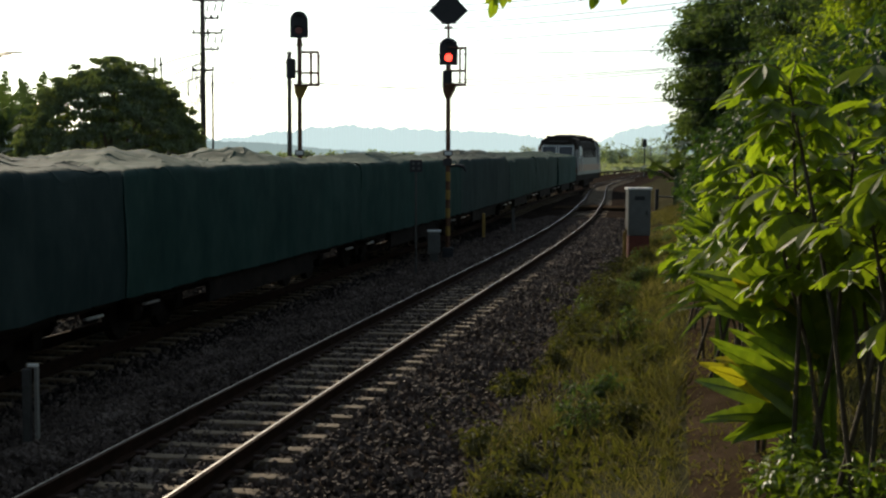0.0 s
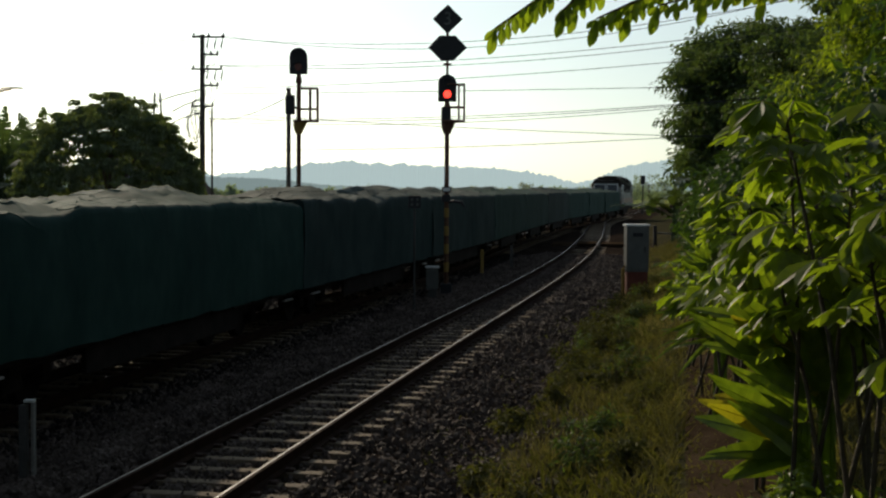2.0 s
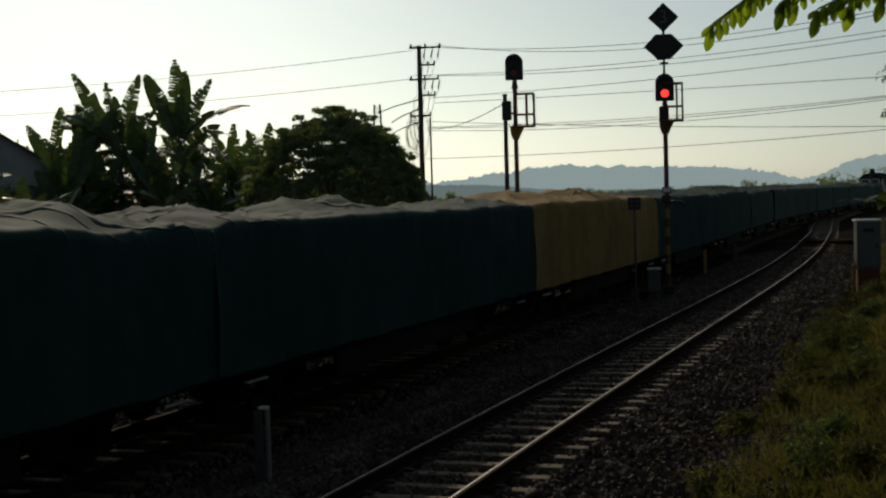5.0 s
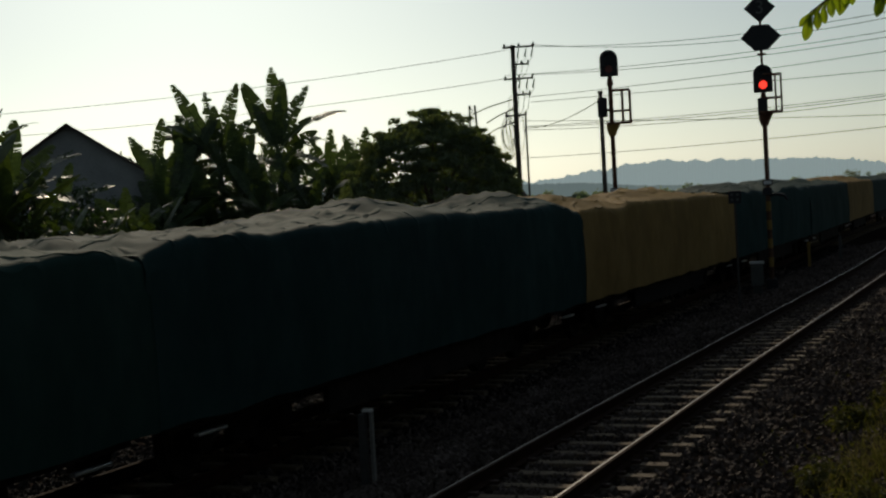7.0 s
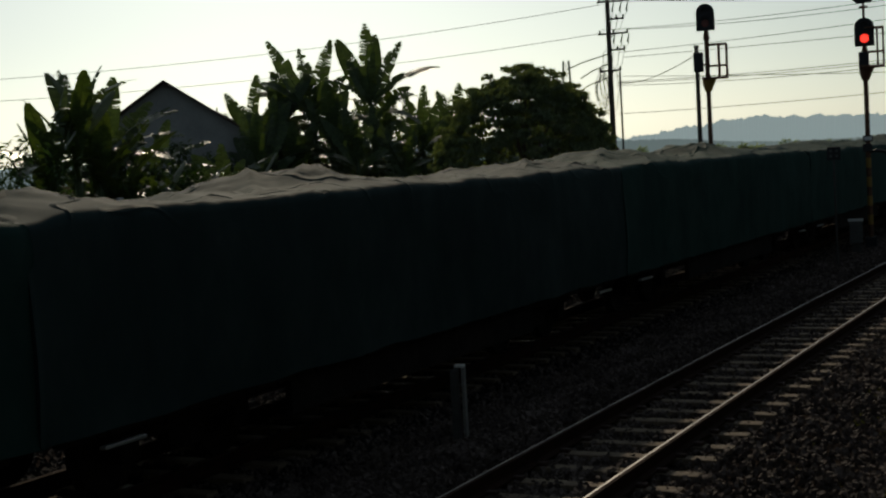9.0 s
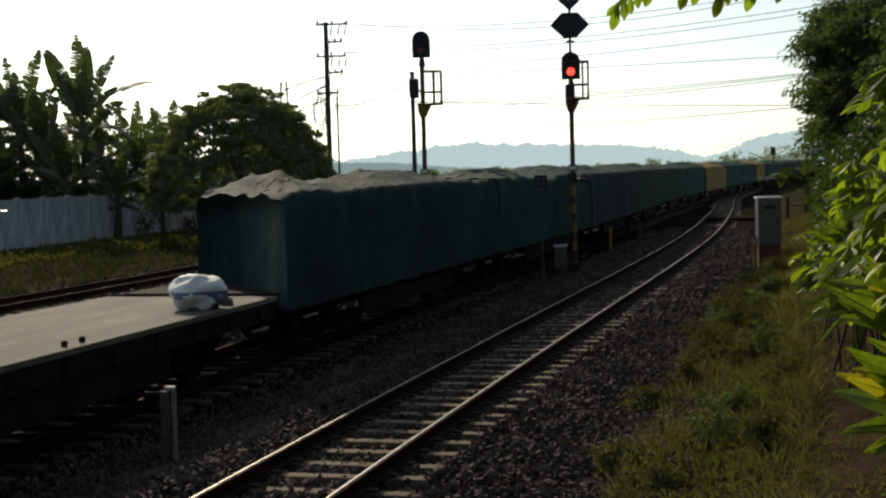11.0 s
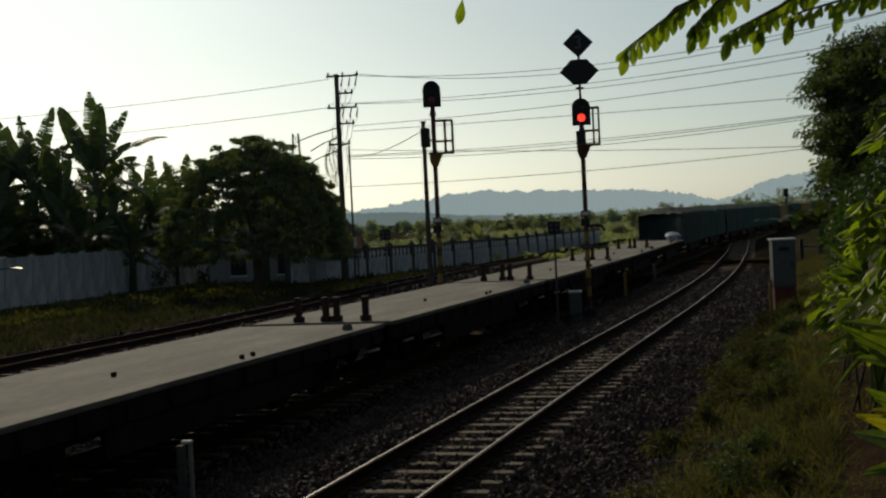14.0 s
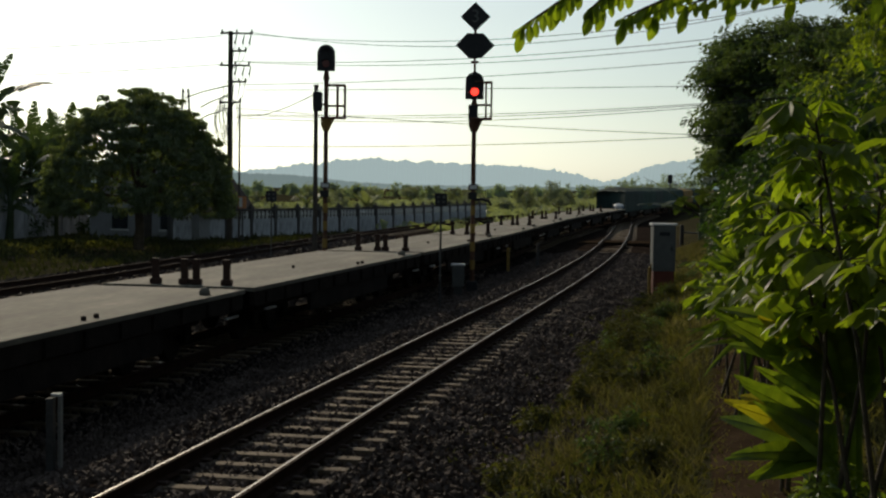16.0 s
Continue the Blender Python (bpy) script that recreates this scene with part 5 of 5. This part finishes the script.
def tall_banana(az, d, stem_h, leaves, seed):
    """A full-grown plant; leaves: lean from upright, length and arch of each, in degrees and metres."""
    rng = random.Random(seed)
    t = thing("banana_plant", polar(az, d, -0.6), "full-grown banana plant with wind-torn upright leaves behind the wall", "banana plant", "banana plants")
    part("stem", tube([(0, 0, 0), (0.08, 0, stem_h * 0.5), (0, 0.05, stem_h)], [0.24, 0.18, 0.11], 10), M_BANANA, t)
    a = radians(az)
    right, back = Vector((math.cos(a), -math.sin(a), 0)), Vector((math.sin(a), math.cos(a), 0))
    skirt = [(rng.choice((-1, 1)) * rng.uniform(45, 125), rng.uniform(0.55, 0.8) * leaves[0][1], rng.uniform(30, 80)) for _ in range(12)]
    for k, (lean, ln, arch) in enumerate(list(leaves) + skirt):
        b = radians(lean)
        way = (right * math.sin(b) + Vector((0, 0, math.cos(b))) + back * rng.uniform(-0.25, 0.35)).normalized()
        face = Vector((0, 0, 1)) * (0.15 + abs(math.sin(b))) - back * (0.75 * abs(math.cos(b)) + 0.15) + right * rng.uniform(-0.3, 0.3)
        side = way.cross(face).normalized()
        v, f = blade(ln, 0.52 * ln ** 0.5, radians(arch * 0.55), radians(arch), rng.choice((0.15, 0.35, 0.55)), rng, 30, 0.2)
        ob = raw("leaf", v, f, M_BANANA, t)
        ob.matrix_basis = Matrix.Translation((0, 0, stem_h - (rng.uniform(0.05, 0.5) if k < len(leaves) else rng.uniform(0.4, 0.5 * stem_h)))) @ Matrix((side, way, side.cross(way))).transposed().to_4x4()


tall_banana(-20.9, 78, 6.6, ((-29, 4.8, 14), (-9, 3.9, 10), (-61, 3.9, 40), (-80, 3.9, 60), (17, 4.2, 14), (46, 3.2, 40), (72, 3.0, 70), (-45, 3.4, 30), (-100, 3.0, 50), (105, 3.0, 40), (-3, 2.8, 30)), 31)
tall_banana(-18.54, 77, 6.7, ((-1, 4.5, 8), (6.5, 4.2, 8), (29, 3.9, 18), (66, 4.7, 62), (-27, 2.6, 25), (-24, 4.4, 12), (-62, 3.2, 60), (88, 3.2, 70), (48, 2.8, 40), (-95, 2.8, 50), (110, 3.0, 40)), 32)
tall_banana(-19.8, 80, 4.6, ((-40, 3.4, 30), (-10, 3.4, 12), (25, 3.4, 25), (60, 3.2, 60), (-70, 3.2, 60), (85, 3.0, 60), (-100, 3.0, 50)), 33)
tall_banana(-16.5, 80, 4.3, ((-18, 3.2, 10), (4, 3.4, 8), (24, 3.1, 16), (-48, 2.8, 40), (55, 2.8, 50), (-85, 2.6, 50), (90, 2.6, 60)), 34)
tall_banana(-29.2, 60, 4.4, ((-14, 3.2, 10), (8, 3.4, 10), (62, 3.8, 60), (40, 3.4, 50), (-50, 3.0, 50), (84, 3.4, 50), (-85, 3.0, 60), (100, 3.0, 40)), 36)
tall_banana(-27.6, 64, 3.4, ((-30, 2.8, 30), (20, 3.0, 20), (66, 3.4, 60), (-66, 3.2, 60), (90, 3.2, 50), (-95, 2.8, 40)), 37)
tall_banana(-23.5, 77, 5.4, ((-25, 3.0, 14), (10, 3.2, 12), (-60, 3.2, 50), (50, 3.0, 40), (-85, 3.0, 60), (85, 3.0, 60)), 38)
tall_banana(-15.1, 84, 4.9, ((-22, 3.0, 14), (6, 3.1, 10), (34, 2.8, 30), (-60, 2.8, 60), (66, 2.8, 60)), 39)
tall_banana(-24.62, 66, 2.3, ((-2, 2.7, 6), (-40, 2.6, 60), (55, 3.4, 55), (-80, 3.0, 50), (85, 3.0, 40), (30, 2.0, 30)), 35)
for k, (az, d, stem) in enumerate(((-22.3, 78, 5.8), (-22.9, 76, 4.6), (-21.7, 75, 3.2), (-20.2, 76, 4.9), (-19.2, 74, 3.6), (-17.9, 79, 4.6), (-17.3, 76, 3.0), (-23.2, 73, 3.4), (-15.6, 82, 3.4))):
    rr = random.Random(600 + k)
    tall_banana(az, d, stem, [(rr.uniform(-40, 40), rr.uniform(2.4, 3.3), rr.uniform(8, 30)) for _ in range(5)], 60 + k)
for k, (az, d, stem, n, ln, lift) in enumerate(((-22.3, 79, 3.6, 11, 3.4, 60), (-22.9, 74, 3.0, 11, 3.6, 52), (-29.6, 57, 4.2, 12, 3.6, 70), (-27.2, 60, 2.2, 10, 3.0, 50), (-31.5, 54, 3.6, 12, 3.6, 66), (-17.6, 80, 2.8, 10, 3.2, 62), (-25.8, 61, 1.9, 10, 3.0, 50), (-28.6, 58, 2.8, 11, 3.2, 58), (-30.4, 55, 4.8, 12, 4.0, 74), (-23.6, 64, 2.0, 10, 2.8, 48))):
    x, y, z = polar(az, d, -0.6)
    banana_plant((x, y, z), stem, n, ln, 30 + k, "tall banana plant with dark wind-torn leaves behind the wall", lift)
x, y, z = polar(10.5, 64, -0.3)
banana_plant((x, y, z), 2.9, 10, 2.9, 77, "banana plant with drooping leaves at the edge of the trees", 45)
for k, (az, d, top, rx) in enumerate(((-16.6, 85, 6.6, 2.4), (-21.6, 80, 6.6, 3.0), (-23.4, 78, 5.8, 3.0), (-25.6, 70, 4.8, 2.8), (-27.8, 64, 4.4, 2.6), (-17.2, 81, 5.6, 2.6), (-20.4, 78, 6.0, 2.9), (-18.6, 81, 6.2, 2.8), (-22.4, 76, 5.2, 2.6), (-24.6, 72, 4.4, 2.5), (-26.5, 62, 3.4, 2.5), (-15.0, 86, 6.6, 2.2), (-29, 59, 4.0, 2.4), (-33, 50, 4.5, 3))):
    x, y, z = polar(az, d, -0.5)
    leafy_tree("garden_shrub", (x, y, z), "dark leafy shrub behind the boundary wall", top, dome_clumps(np.random.default_rng(200 + k), 60, rx, top, 0.3, 0.4, 0.8, 0.3), 70, 0.28, M_LEAF, 210 + k, 0.1, top * 0.5, 0.7, 0.3, "garden shrubs")
for az, d, stem, n, ln in ((3.54, 118, 0.7, 9, 1.6), (4.2, 122, 0.5, 8, 1.4), (-3.1, 120, 1.3, 12, 2.4), (-5.6, 118, 1.6, 10, 2.2)):
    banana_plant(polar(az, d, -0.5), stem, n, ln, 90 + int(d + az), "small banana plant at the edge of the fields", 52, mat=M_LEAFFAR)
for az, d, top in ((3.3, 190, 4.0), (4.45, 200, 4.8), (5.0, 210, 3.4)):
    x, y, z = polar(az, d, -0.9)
    leafy_tree("field_tree", (x, y, z), "lone rounded tree in the fields, paled as by haze", top, dome_clumps(np.random.default_rng(int(d)), 40, top * 0.34, top * 0.62, top * 0.3, 0.4, 0.8, 0.3), 40, 0.4, M_LEAFFAR, int(d), 0.14, top * 0.5, 0.8, 0.3)
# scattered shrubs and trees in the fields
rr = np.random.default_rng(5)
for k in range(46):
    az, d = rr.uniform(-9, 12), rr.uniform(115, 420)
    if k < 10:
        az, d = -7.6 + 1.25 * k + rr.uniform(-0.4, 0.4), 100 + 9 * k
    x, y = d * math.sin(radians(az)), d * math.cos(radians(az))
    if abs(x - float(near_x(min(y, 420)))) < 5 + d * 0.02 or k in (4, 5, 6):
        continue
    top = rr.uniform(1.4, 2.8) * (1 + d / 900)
    leafy_tree("field_shrub", (x, y, -0.9), "green shrub in the fields, paled as by haze", top, dome_clumps(rr, 16, top * 0.7, top, 0.1, top * 0.18, top * 0.32, 0.3), 36, 0.3 + d * 0.0012, M_LEAFFAR, 300 + k, 0.08, top * 0.5, 0.8, 0.2, "field shrubs")


def palmate(rng, n_leaves, stems, leaf_len, spread):
    """Cassava leaves: five to seven leaflets fanned out at the end of each stalk."""
    cs, ws, us, ls = [], [], [], []
    stalks = bmesh.new()
    for _ in range(n_leaves):
        a, b = stems[rng.integers(len(stems))]
        u = rng.random() ** 0.7
        root = a + (b - a) * u
        az = rng.random() * 6.28
        out = np.array([math.cos(az), math.sin(az), rng.uniform(0.1, 0.8)])
        out /= np.linalg.norm(out)
        hub = root + out * spread * rng.uniform(0.5, 1.1)
        add_tube(stalks, [root, (root + hub) / 2 + np.array([0, 0, 0.03]), hub], 0.004, 4, cap=False)
        flat = np.array([out[0], out[1], 0.0])
        flat /= np.linalg.norm(flat)
        droop = rng.uniform(0.05, 0.85)
        nl = int(rng.integers(5, 8))
        size = leaf_len * rng.uniform(0.7, 1.25)
        for k in range(nl):
            t = (k / (nl - 1) - 0.5) * 3.6
            c, s = math.cos(t), math.sin(t)
            w = np.array([flat[0] * c - flat[1] * s, flat[0] * s + flat[1] * c, -droop * rng.uniform(0.7, 1.2)])
            cs.append(hub)
            ws.append(w)
            us.append(np.array([0.25 * rng.normal(), 0.25 * rng.normal(), 1.0]))
            ls.append(size * (1 - 0.35 * abs(t) / 1.8))
    ls = np.array(ls)
    v, f = obovate_leaves(np.array(cs), np.array(ws), np.array(us), ls, ls * 0.42, 0.2)
    return v, f, stalks


def cassava(at, height, n, seed, leaf=0.235, lean=(0, 0), bare=0.6):
    rng = np.random.default_rng(seed)
    t = thing("cassava_plant", at, "leafy bright green cassava plant on the bank", "cassava plant", "cassava plants")
    stems = []
    for k in range(3):
        foot = np.array([rng.uniform(-0.15, 0.15), rng.uniform(-0.15, 0.15), 0.0])
        top = np.array([rng.uniform(-0.35, 0.35) + lean[0], rng.uniform(-0.35, 0.35) + lean[1], height * (1.0 if k == 0 else rng.uniform(0.7, 0.95)) - 0.12])
        part("stem", tube([foot, foot * 0.5 + top * 0.5 + np.array([0.05, 0, 0]), top], [0.018, 0.014, 0.008], 6), M_STEM, t)
        stems.append((foot + (top - foot) * bare, top))
    v, f, stalks = palmate(rng, n, stems, leaf, 0.24)
    tagged(part("leaf_stalk", stalks, M_STEM, t), kind="stuff")
    raw("leaves", v, f, M_CASSAVA, t)


for k, (az, d, top, n) in enumerate(((19.6, 7.2, 3.35, 120), (17.4, 8.0, 3.2, 130), (15.9, 8.9, 3.05, 120), (14.6, 10.2, 2.85, 120), (13.5, 11.8, 2.7, 120), (12.5, 13.4, 2.5, 110), (11.8, 15.4, 2.35, 110), (11.4, 18.0, 2.2, 100), (16.6, 10.4, 2.7, 110), (18.6, 9.2, 2.9, 110), (21.5, 7.6, 3.2, 110), (14.8, 12.6, 2.5, 100), (13.2, 15.5, 2.3, 100))):
    x, y, z = polar(az, d)
    cassava((x, y, z), top - z, int(n * 0.56), 400 + k)


def broad_plant(at, stem_h, leaves, length, width, seed, label, mats, fan, toward_eye, yellow=0.15):
    """Long leaves that fan out from a few stems, their faces turned to the open side of the path."""
    rng = random.Random(seed)
    t = thing("ginger_plant", at, label, "ginger plant", "broad-leaved plants")
    for k in range(3):
        part("stem", tube([(0.05 * k - 0.05, 0, 0), (0.03 * k - 0.03, 0, stem_h)], [0.025, 0.016], 8), M_GINGER, t)
    for k in range(leaves):
        a = radians(fan[0] + (fan[1] - fan[0]) * (k + rng.uniform(0.0, 1.0)) / leaves)
        way = Vector((math.cos(a), rng.uniform(-0.55, 0.35), math.sin(a))).normalized()
        face = Vector((rng.uniform(-0.5, 0.2), -toward_eye, rng.uniform(0.1, 0.8)))
        side = way.cross(face).normalized()
        nor = side.cross(way)
        v, f = blade(length * rng.uniform(0.75, 1.2), width * rng.uniform(0.85, 1.2), 0.1, radians(rng.uniform(10, 45)), 0.03, rng, 14, 0.2, 0.55)
        m = mats[0] if rng.random() > yellow else mats[1]
        ob = raw("leaf", v, f, m, t, "yellowed leaf" if m is M_YELLOWLEAF else "", True)
        ob.matrix_basis = Matrix.Translation((rng.uniform(-0.06, 0.06), rng.uniform(-0.06, 0.06), stem_h * rng.uniform(0.5, 1.0))) @ Matrix((side, way, nor)).transposed().to_4x4()


x, y, z = polar(16.6, 9.8)
broad_plant((x, y, z), 1.0, 40, 0.92, 0.2, 12, "clump of broad yellow-green ginger leaves beside the path", (M_GINGER, M_YELLOWLEAF), (64, 166), 0.9, 0.06)
x, y, z = polar(15.7, 9.6)
broad_plant((x, y, z), 0.6, 12, 0.7, 0.18, 15, "low clump of ginger with yellowed drooping leaves beside the path", (M_GINGER, M_YELLOWLEAF), (135, 192), 0.7, 0.3)
x, y, z = polar(12.4, 13.6)
broad_plant((x, y, z), 1.5, 34, 0.6, 0.065, 18, "clump of narrow strap-like green leaves above the path", (M_GINGER, M_GINGER), (95, 215), 0.5)


rr = np.random.default_rng(71)
for k, (az, d, r) in enumerate(((15.4, 8.9, 0.3), (16.6, 8.6, 0.34), (17.8, 8.3, 0.3), (16.0, 9.4, 0.26), (18.8, 8.0, 0.32))):
    leafy_tree("low_weed", polar(az, d), "low leafy green weed at the foot of the cassava", r * 1.3, dome_clumps(rr, 14, r, r * 1.3, 0.04, 0.08, 0.15, 0.3), 34, 0.085, M_GINGER, 760 + k, 0.012, r * 0.7, 0.8, 0.2, "low weeds")


# ---- the branch that hangs over the view ----
def overhanging_branch():
    rng = random.Random(5)
    t = thing("overhanging_tree", (4.6, 2.6, float(ground_z(4.6, 2.6))), "tree whose leafy twigs hang over the view", "tree")
    base = Vector(t.location)
    def P(az, el, d):
        return Vector((d * math.sin(radians(az)), d * math.cos(radians(az)), 2.66 + d * math.tan(radians(el + 0.04 * max(0.0, az - 3.0))))) - base
    fork = Vector((0, 0, 3.4 - base.z + 0.4))
    part("trunk", tube([(0, 0, 0), (0.05, 0.05, 1.5), fork], [0.12, 0.1, 0.07], 10), M_BARK, t)
    hub = P(17, 10.5, 5.0)
    part("bough", tube([fork, fork.lerp(hub, 0.5) + Vector((0, 0, 0.1)), hub], [0.05, 0.035, 0.02], 8), M_BARK, t)
    cs, ws, us, ls = [], [], [], []
    twigs = [((7.0, 8.8), (4.9, 7.6), (3.15, 6.5), 5.0, 12), ((7.4, 8.6), (5.2, 7.9), (4.5, 7.3), 5.1, 6), ((8.6, 8.9), (6.9, 8.0), (5.9, 7.1), 4.9, 8), ((9.0, 8.8), (7.4, 7.9), (6.4, 7.2), 5.05, 6),
             ((11.6, 8.8), (9.3, 7.5), (7.25, 6.7), 4.8, 12), ((11.6, 8.4), (9.6, 7.6), (8.5, 6.8), 4.9, 7), ((17, 9.0), (13.2, 7.7), (9.7, 7.1), 4.6, 16), ((17, 8.5), (14.6, 7.5), (11.6, 7.3), 4.7, 14), ((18, 9.0), (16.6, 7.9), (13.9, 7.4), 4.6, 13),
             ((9, 9.8), (1.5, 10.6), (-3.4, 8.9), 5.2, 0), ((19, 9.5), (18.4, 8.4), (17.2, 7.2), 4.5, 11), ((20, 9.5), (19.6, 8.0), (18.9, 6.6), 4.4, 11)]
    for a, b, c, d, n in twigs:
        a, b, c = P(*a, d), P(*b, d), P(*c, d)
        part("twig", tube([hub, a, b, c], [0.012, 0.009, 0.006, 0.003], 6), M_BARK, t)
        dark = d < 4.75
        for k in range(n):
            u = 0.15 + 0.85 * k / (n - 1)
            p = a.lerp(b, min(1, u * 2)) if u < 0.5 else b.lerp(c, u * 2 - 1)
            way = (c - b).normalized()
            for s in (-1, 1):
                w = way * 0.45 + Vector((s * 0.35, rng.uniform(-0.5, 0.5), -0.85 + rng.uniform(-0.2, 0.3)))
                cs.append(p)
                ws.append(w)
                us.append((rng.uniform(-0.6, 0.6), -1, 0.4))
                ls.append(rng.uniform(0.05, 0.085) * (0.8 if dark else 1.0))
        cs.append(c)
        ws.append(Vector((-0.2, 0, -1)))
        us.append((0.3, -1, 0.3))
        ls.append(0.1)
    ls = np.array(ls)
    v, f = obovate_leaves(np.array([tuple(q) for q in cs]), np.array([tuple(q) for q in ws]), np.array(us, float), ls, ls * 0.4, 0.12)
    raw("leaves", v, f, M_CASSAVA, t)
    rg = np.random.default_rng(3)
    v, f = clump_leaves(rg, [tuple(fork + Vector((rng.uniform(-0.5, 2.5), rng.uniform(-2.5, 1.0), rng.uniform(0.9, 3.0)))) for _ in range(40)], [0.6] * 40, 60, 0.14, 0.05)
    raw("crown", v, f, M_CASSAVA, t)


overhanging_branch()


# ---- grass and weeds ----
def grass(name, label, count, y0, y1, q0, q1, length, width, mat, seed, lean=0.5, power=1.4, patchy=0.0):
    rng = np.random.default_rng(seed)
    y = y0 + (y1 - y0) * rng.random(count) ** power
    q = q0 + (q1 - q0) * rng.random(count)
    if patchy:
        keep = np.array([noise.noise((a * 0.9, b * 0.5, seed)) for a, b in zip(q, y)]) > rng.uniform(-0.5, patchy, count)
        y, q = y[keep], q[keep]
    clear = (np.abs(q) > 1.4) & ((y < 90) | (np.abs(q) > 7))
    y, q = y[clear], q[clear]
    n = len(y)
    x = near_x(y) + q / 0.98
    z = ground_z(x, y) - 0.02
    tall = np.array([0.75 + 0.6 * noise.noise((a * 0.7, b * 0.35, seed + 4.0)) for a, b in zip(q, y)])
    ways = rng.normal(0, lean, (n, 3))
    ways[:, 2] = 1.0
    ups = unit_random(rng, n)
    far = 1 + np.maximum(y - 20, 0) * 0.015
    v, f = leaf_cloud(np.stack([x, y, z], 1), ways, ups, length * tall * rng.uniform(0.5, 1.3, n), width * far * rng.uniform(0.7, 1.3, n), 0.25)
    tagged(raw(name, v, f, mat), label, "grass", kind="stuff")


grass("bank_grass", "dry and green grass on the bank beside the track", 17000, 8, 62, 2.7, 4.45, 0.3, 0.009, M_GRASS, 3, 0.6)
grass("path_grass", "sparse trodden grass on the path", 2600, 8, 30, 4.4, 5.1, 0.07, 0.02, M_GRASS, 23, 0.9)
grass("bank_weeds", "low leafy weeds on the bank beside the track", 38000, 8, 60, 2.45, 4.5, 0.08, 0.04, M_WEED, 4, 1.3, 1.3, 0.5)
grass("tall_weeds", "upright leafy weeds among the grass", 15000, 8, 60, 2.6, 4.4, 0.2, 0.045, M_WEED, 14, 0.9, 1.3, 0.45)
grass("verge_grass", "grass growing at the foot of the plants", 12000, 8, 40, 5.2, 7.5, 0.28, 0.016, M_GRASS, 5)
grass("ballast_weeds", "scattered weeds in the ballast", 9000, 9, 50, 1.6, 2.9, 0.08, 0.04, M_WEED, 6, 1.2, 1.2, 0.6)
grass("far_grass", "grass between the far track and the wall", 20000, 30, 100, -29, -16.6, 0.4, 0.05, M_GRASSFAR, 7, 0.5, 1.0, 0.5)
grass("far_weeds", "leafy weeds along the boundary wall", 7000, 30, 100, -30, -24, 0.35, 0.16, M_WEED, 8, 1.0, 1.0, 0.2)
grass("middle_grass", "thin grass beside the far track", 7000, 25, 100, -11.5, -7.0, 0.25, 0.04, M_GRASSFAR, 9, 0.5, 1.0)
grass("field_grass", "rough field grass in the distance, paled as by haze", 14000, 90, 330, -60, 60, 0.7, 0.4, M_LEAFFAR, 10, 0.8, 1.2)
rr = np.random.default_rng(17)
for k, (q, y, r) in enumerate(((2.9, 21, 0.45), (3.1, 24, 0.5), (2.8, 27, 0.5), (3.3, 19, 0.35), (3.0, 30, 0.5), (2.5, 16.5, 0.25), (3.4, 33.5, 0.45), (2.7, 13, 0.22))):
    x = float(near_x(y)) + q
    leafy_tree("weed_bush", (x, y, float(ground_z(x, y))), "low dark green weed bush beside the ballast", r * 1.3, dome_clumps(rr, 14, r, r * 1.2, 0.05, 0.1, 0.2, 0.3), 60, 0.075, M_WEED, 500 + k, 0.015, r * 0.6, 0.8, 0.2, "weed bushes")
for k in range(26):
    q, y, r = rr.uniform(2.7, 4.2), 10 + 32 * rr.random() ** 1.3, rr.uniform(0.16, 0.42)
    x = float(near_x(y)) + q
    leafy_tree("weed_bush", (x, y, float(ground_z(x, y))), "low leafy weed bush in the grass of the bank", r * 1.5, dome_clumps(rr, 12, r, r * 1.5, 0.04, 0.07, 0.16, 0.3), 46, 0.065, M_WEED if k % 3 else M_LEAFMID, 540 + k, 0.012, r * 0.7, 0.8, 0.2, "weed bushes")

# the tree line beyond the fields, haze painted into its leaf colour
rr = np.random.default_rng(61)
for k in range(44):
    az = -10 + 24 * k / 43 + rr.uniform(-0.25, 0.25)
    d = rr.uniform(330, 430)
    top = rr.uniform(2.4, 4.4) + (5.0 * math.exp(-((az - 9.2) / 1.3) ** 2) if az > 5 else 0)
    x, y = d * math.sin(radians(az)), d * math.cos(radians(az))
    leafy_tree("distant_tree", (x, y, -0.9), "grey-green tree beyond the fields, paled as by haze", top, dome_clumps(rr, 22, top * 0.55, top, 0.4, top * 0.1, top * 0.22, 0.3), 30, 0.9, M_LEAFHAZE, 700 + k, 0.14, top * 0.7, 0.7, 0.3, "distant trees")


# ---- what moves ----
def motions():
    times = [k * 0.5 for k in range(33)]
    for ob, s, reach in TRAIN_THINGS:
        rows = []
        for t in times:
            a, b = on_train_line(s + gone(t) - reach), on_train_line(s + gone(t) + reach)
            c = (a + b) / 2
            rows.append((t, pose(c[0], c[1], 0, 0, 0, math.degrees(-math.atan2(b[0] - a[0], b[1] - a[1])))))
        walk(ob, rows)
    rows = []
    for t in times:
        s = TAIL_S - 1.9 + gone(t)
        a, b = on_train_line(s - 1), on_train_line(s + 1)
        turn = -math.atan2(b[0] - a[0], b[1] - a[1])
        c = (a + b) / 2
        rows.append((t, pose(c[0] + 0.9 * math.cos(turn), c[1] + 0.9 * math.sin(turn), DECK_Z + 0.2, 0, 0, math.degrees(turn) + 80)))
    walk(SACK, rows)


motions()
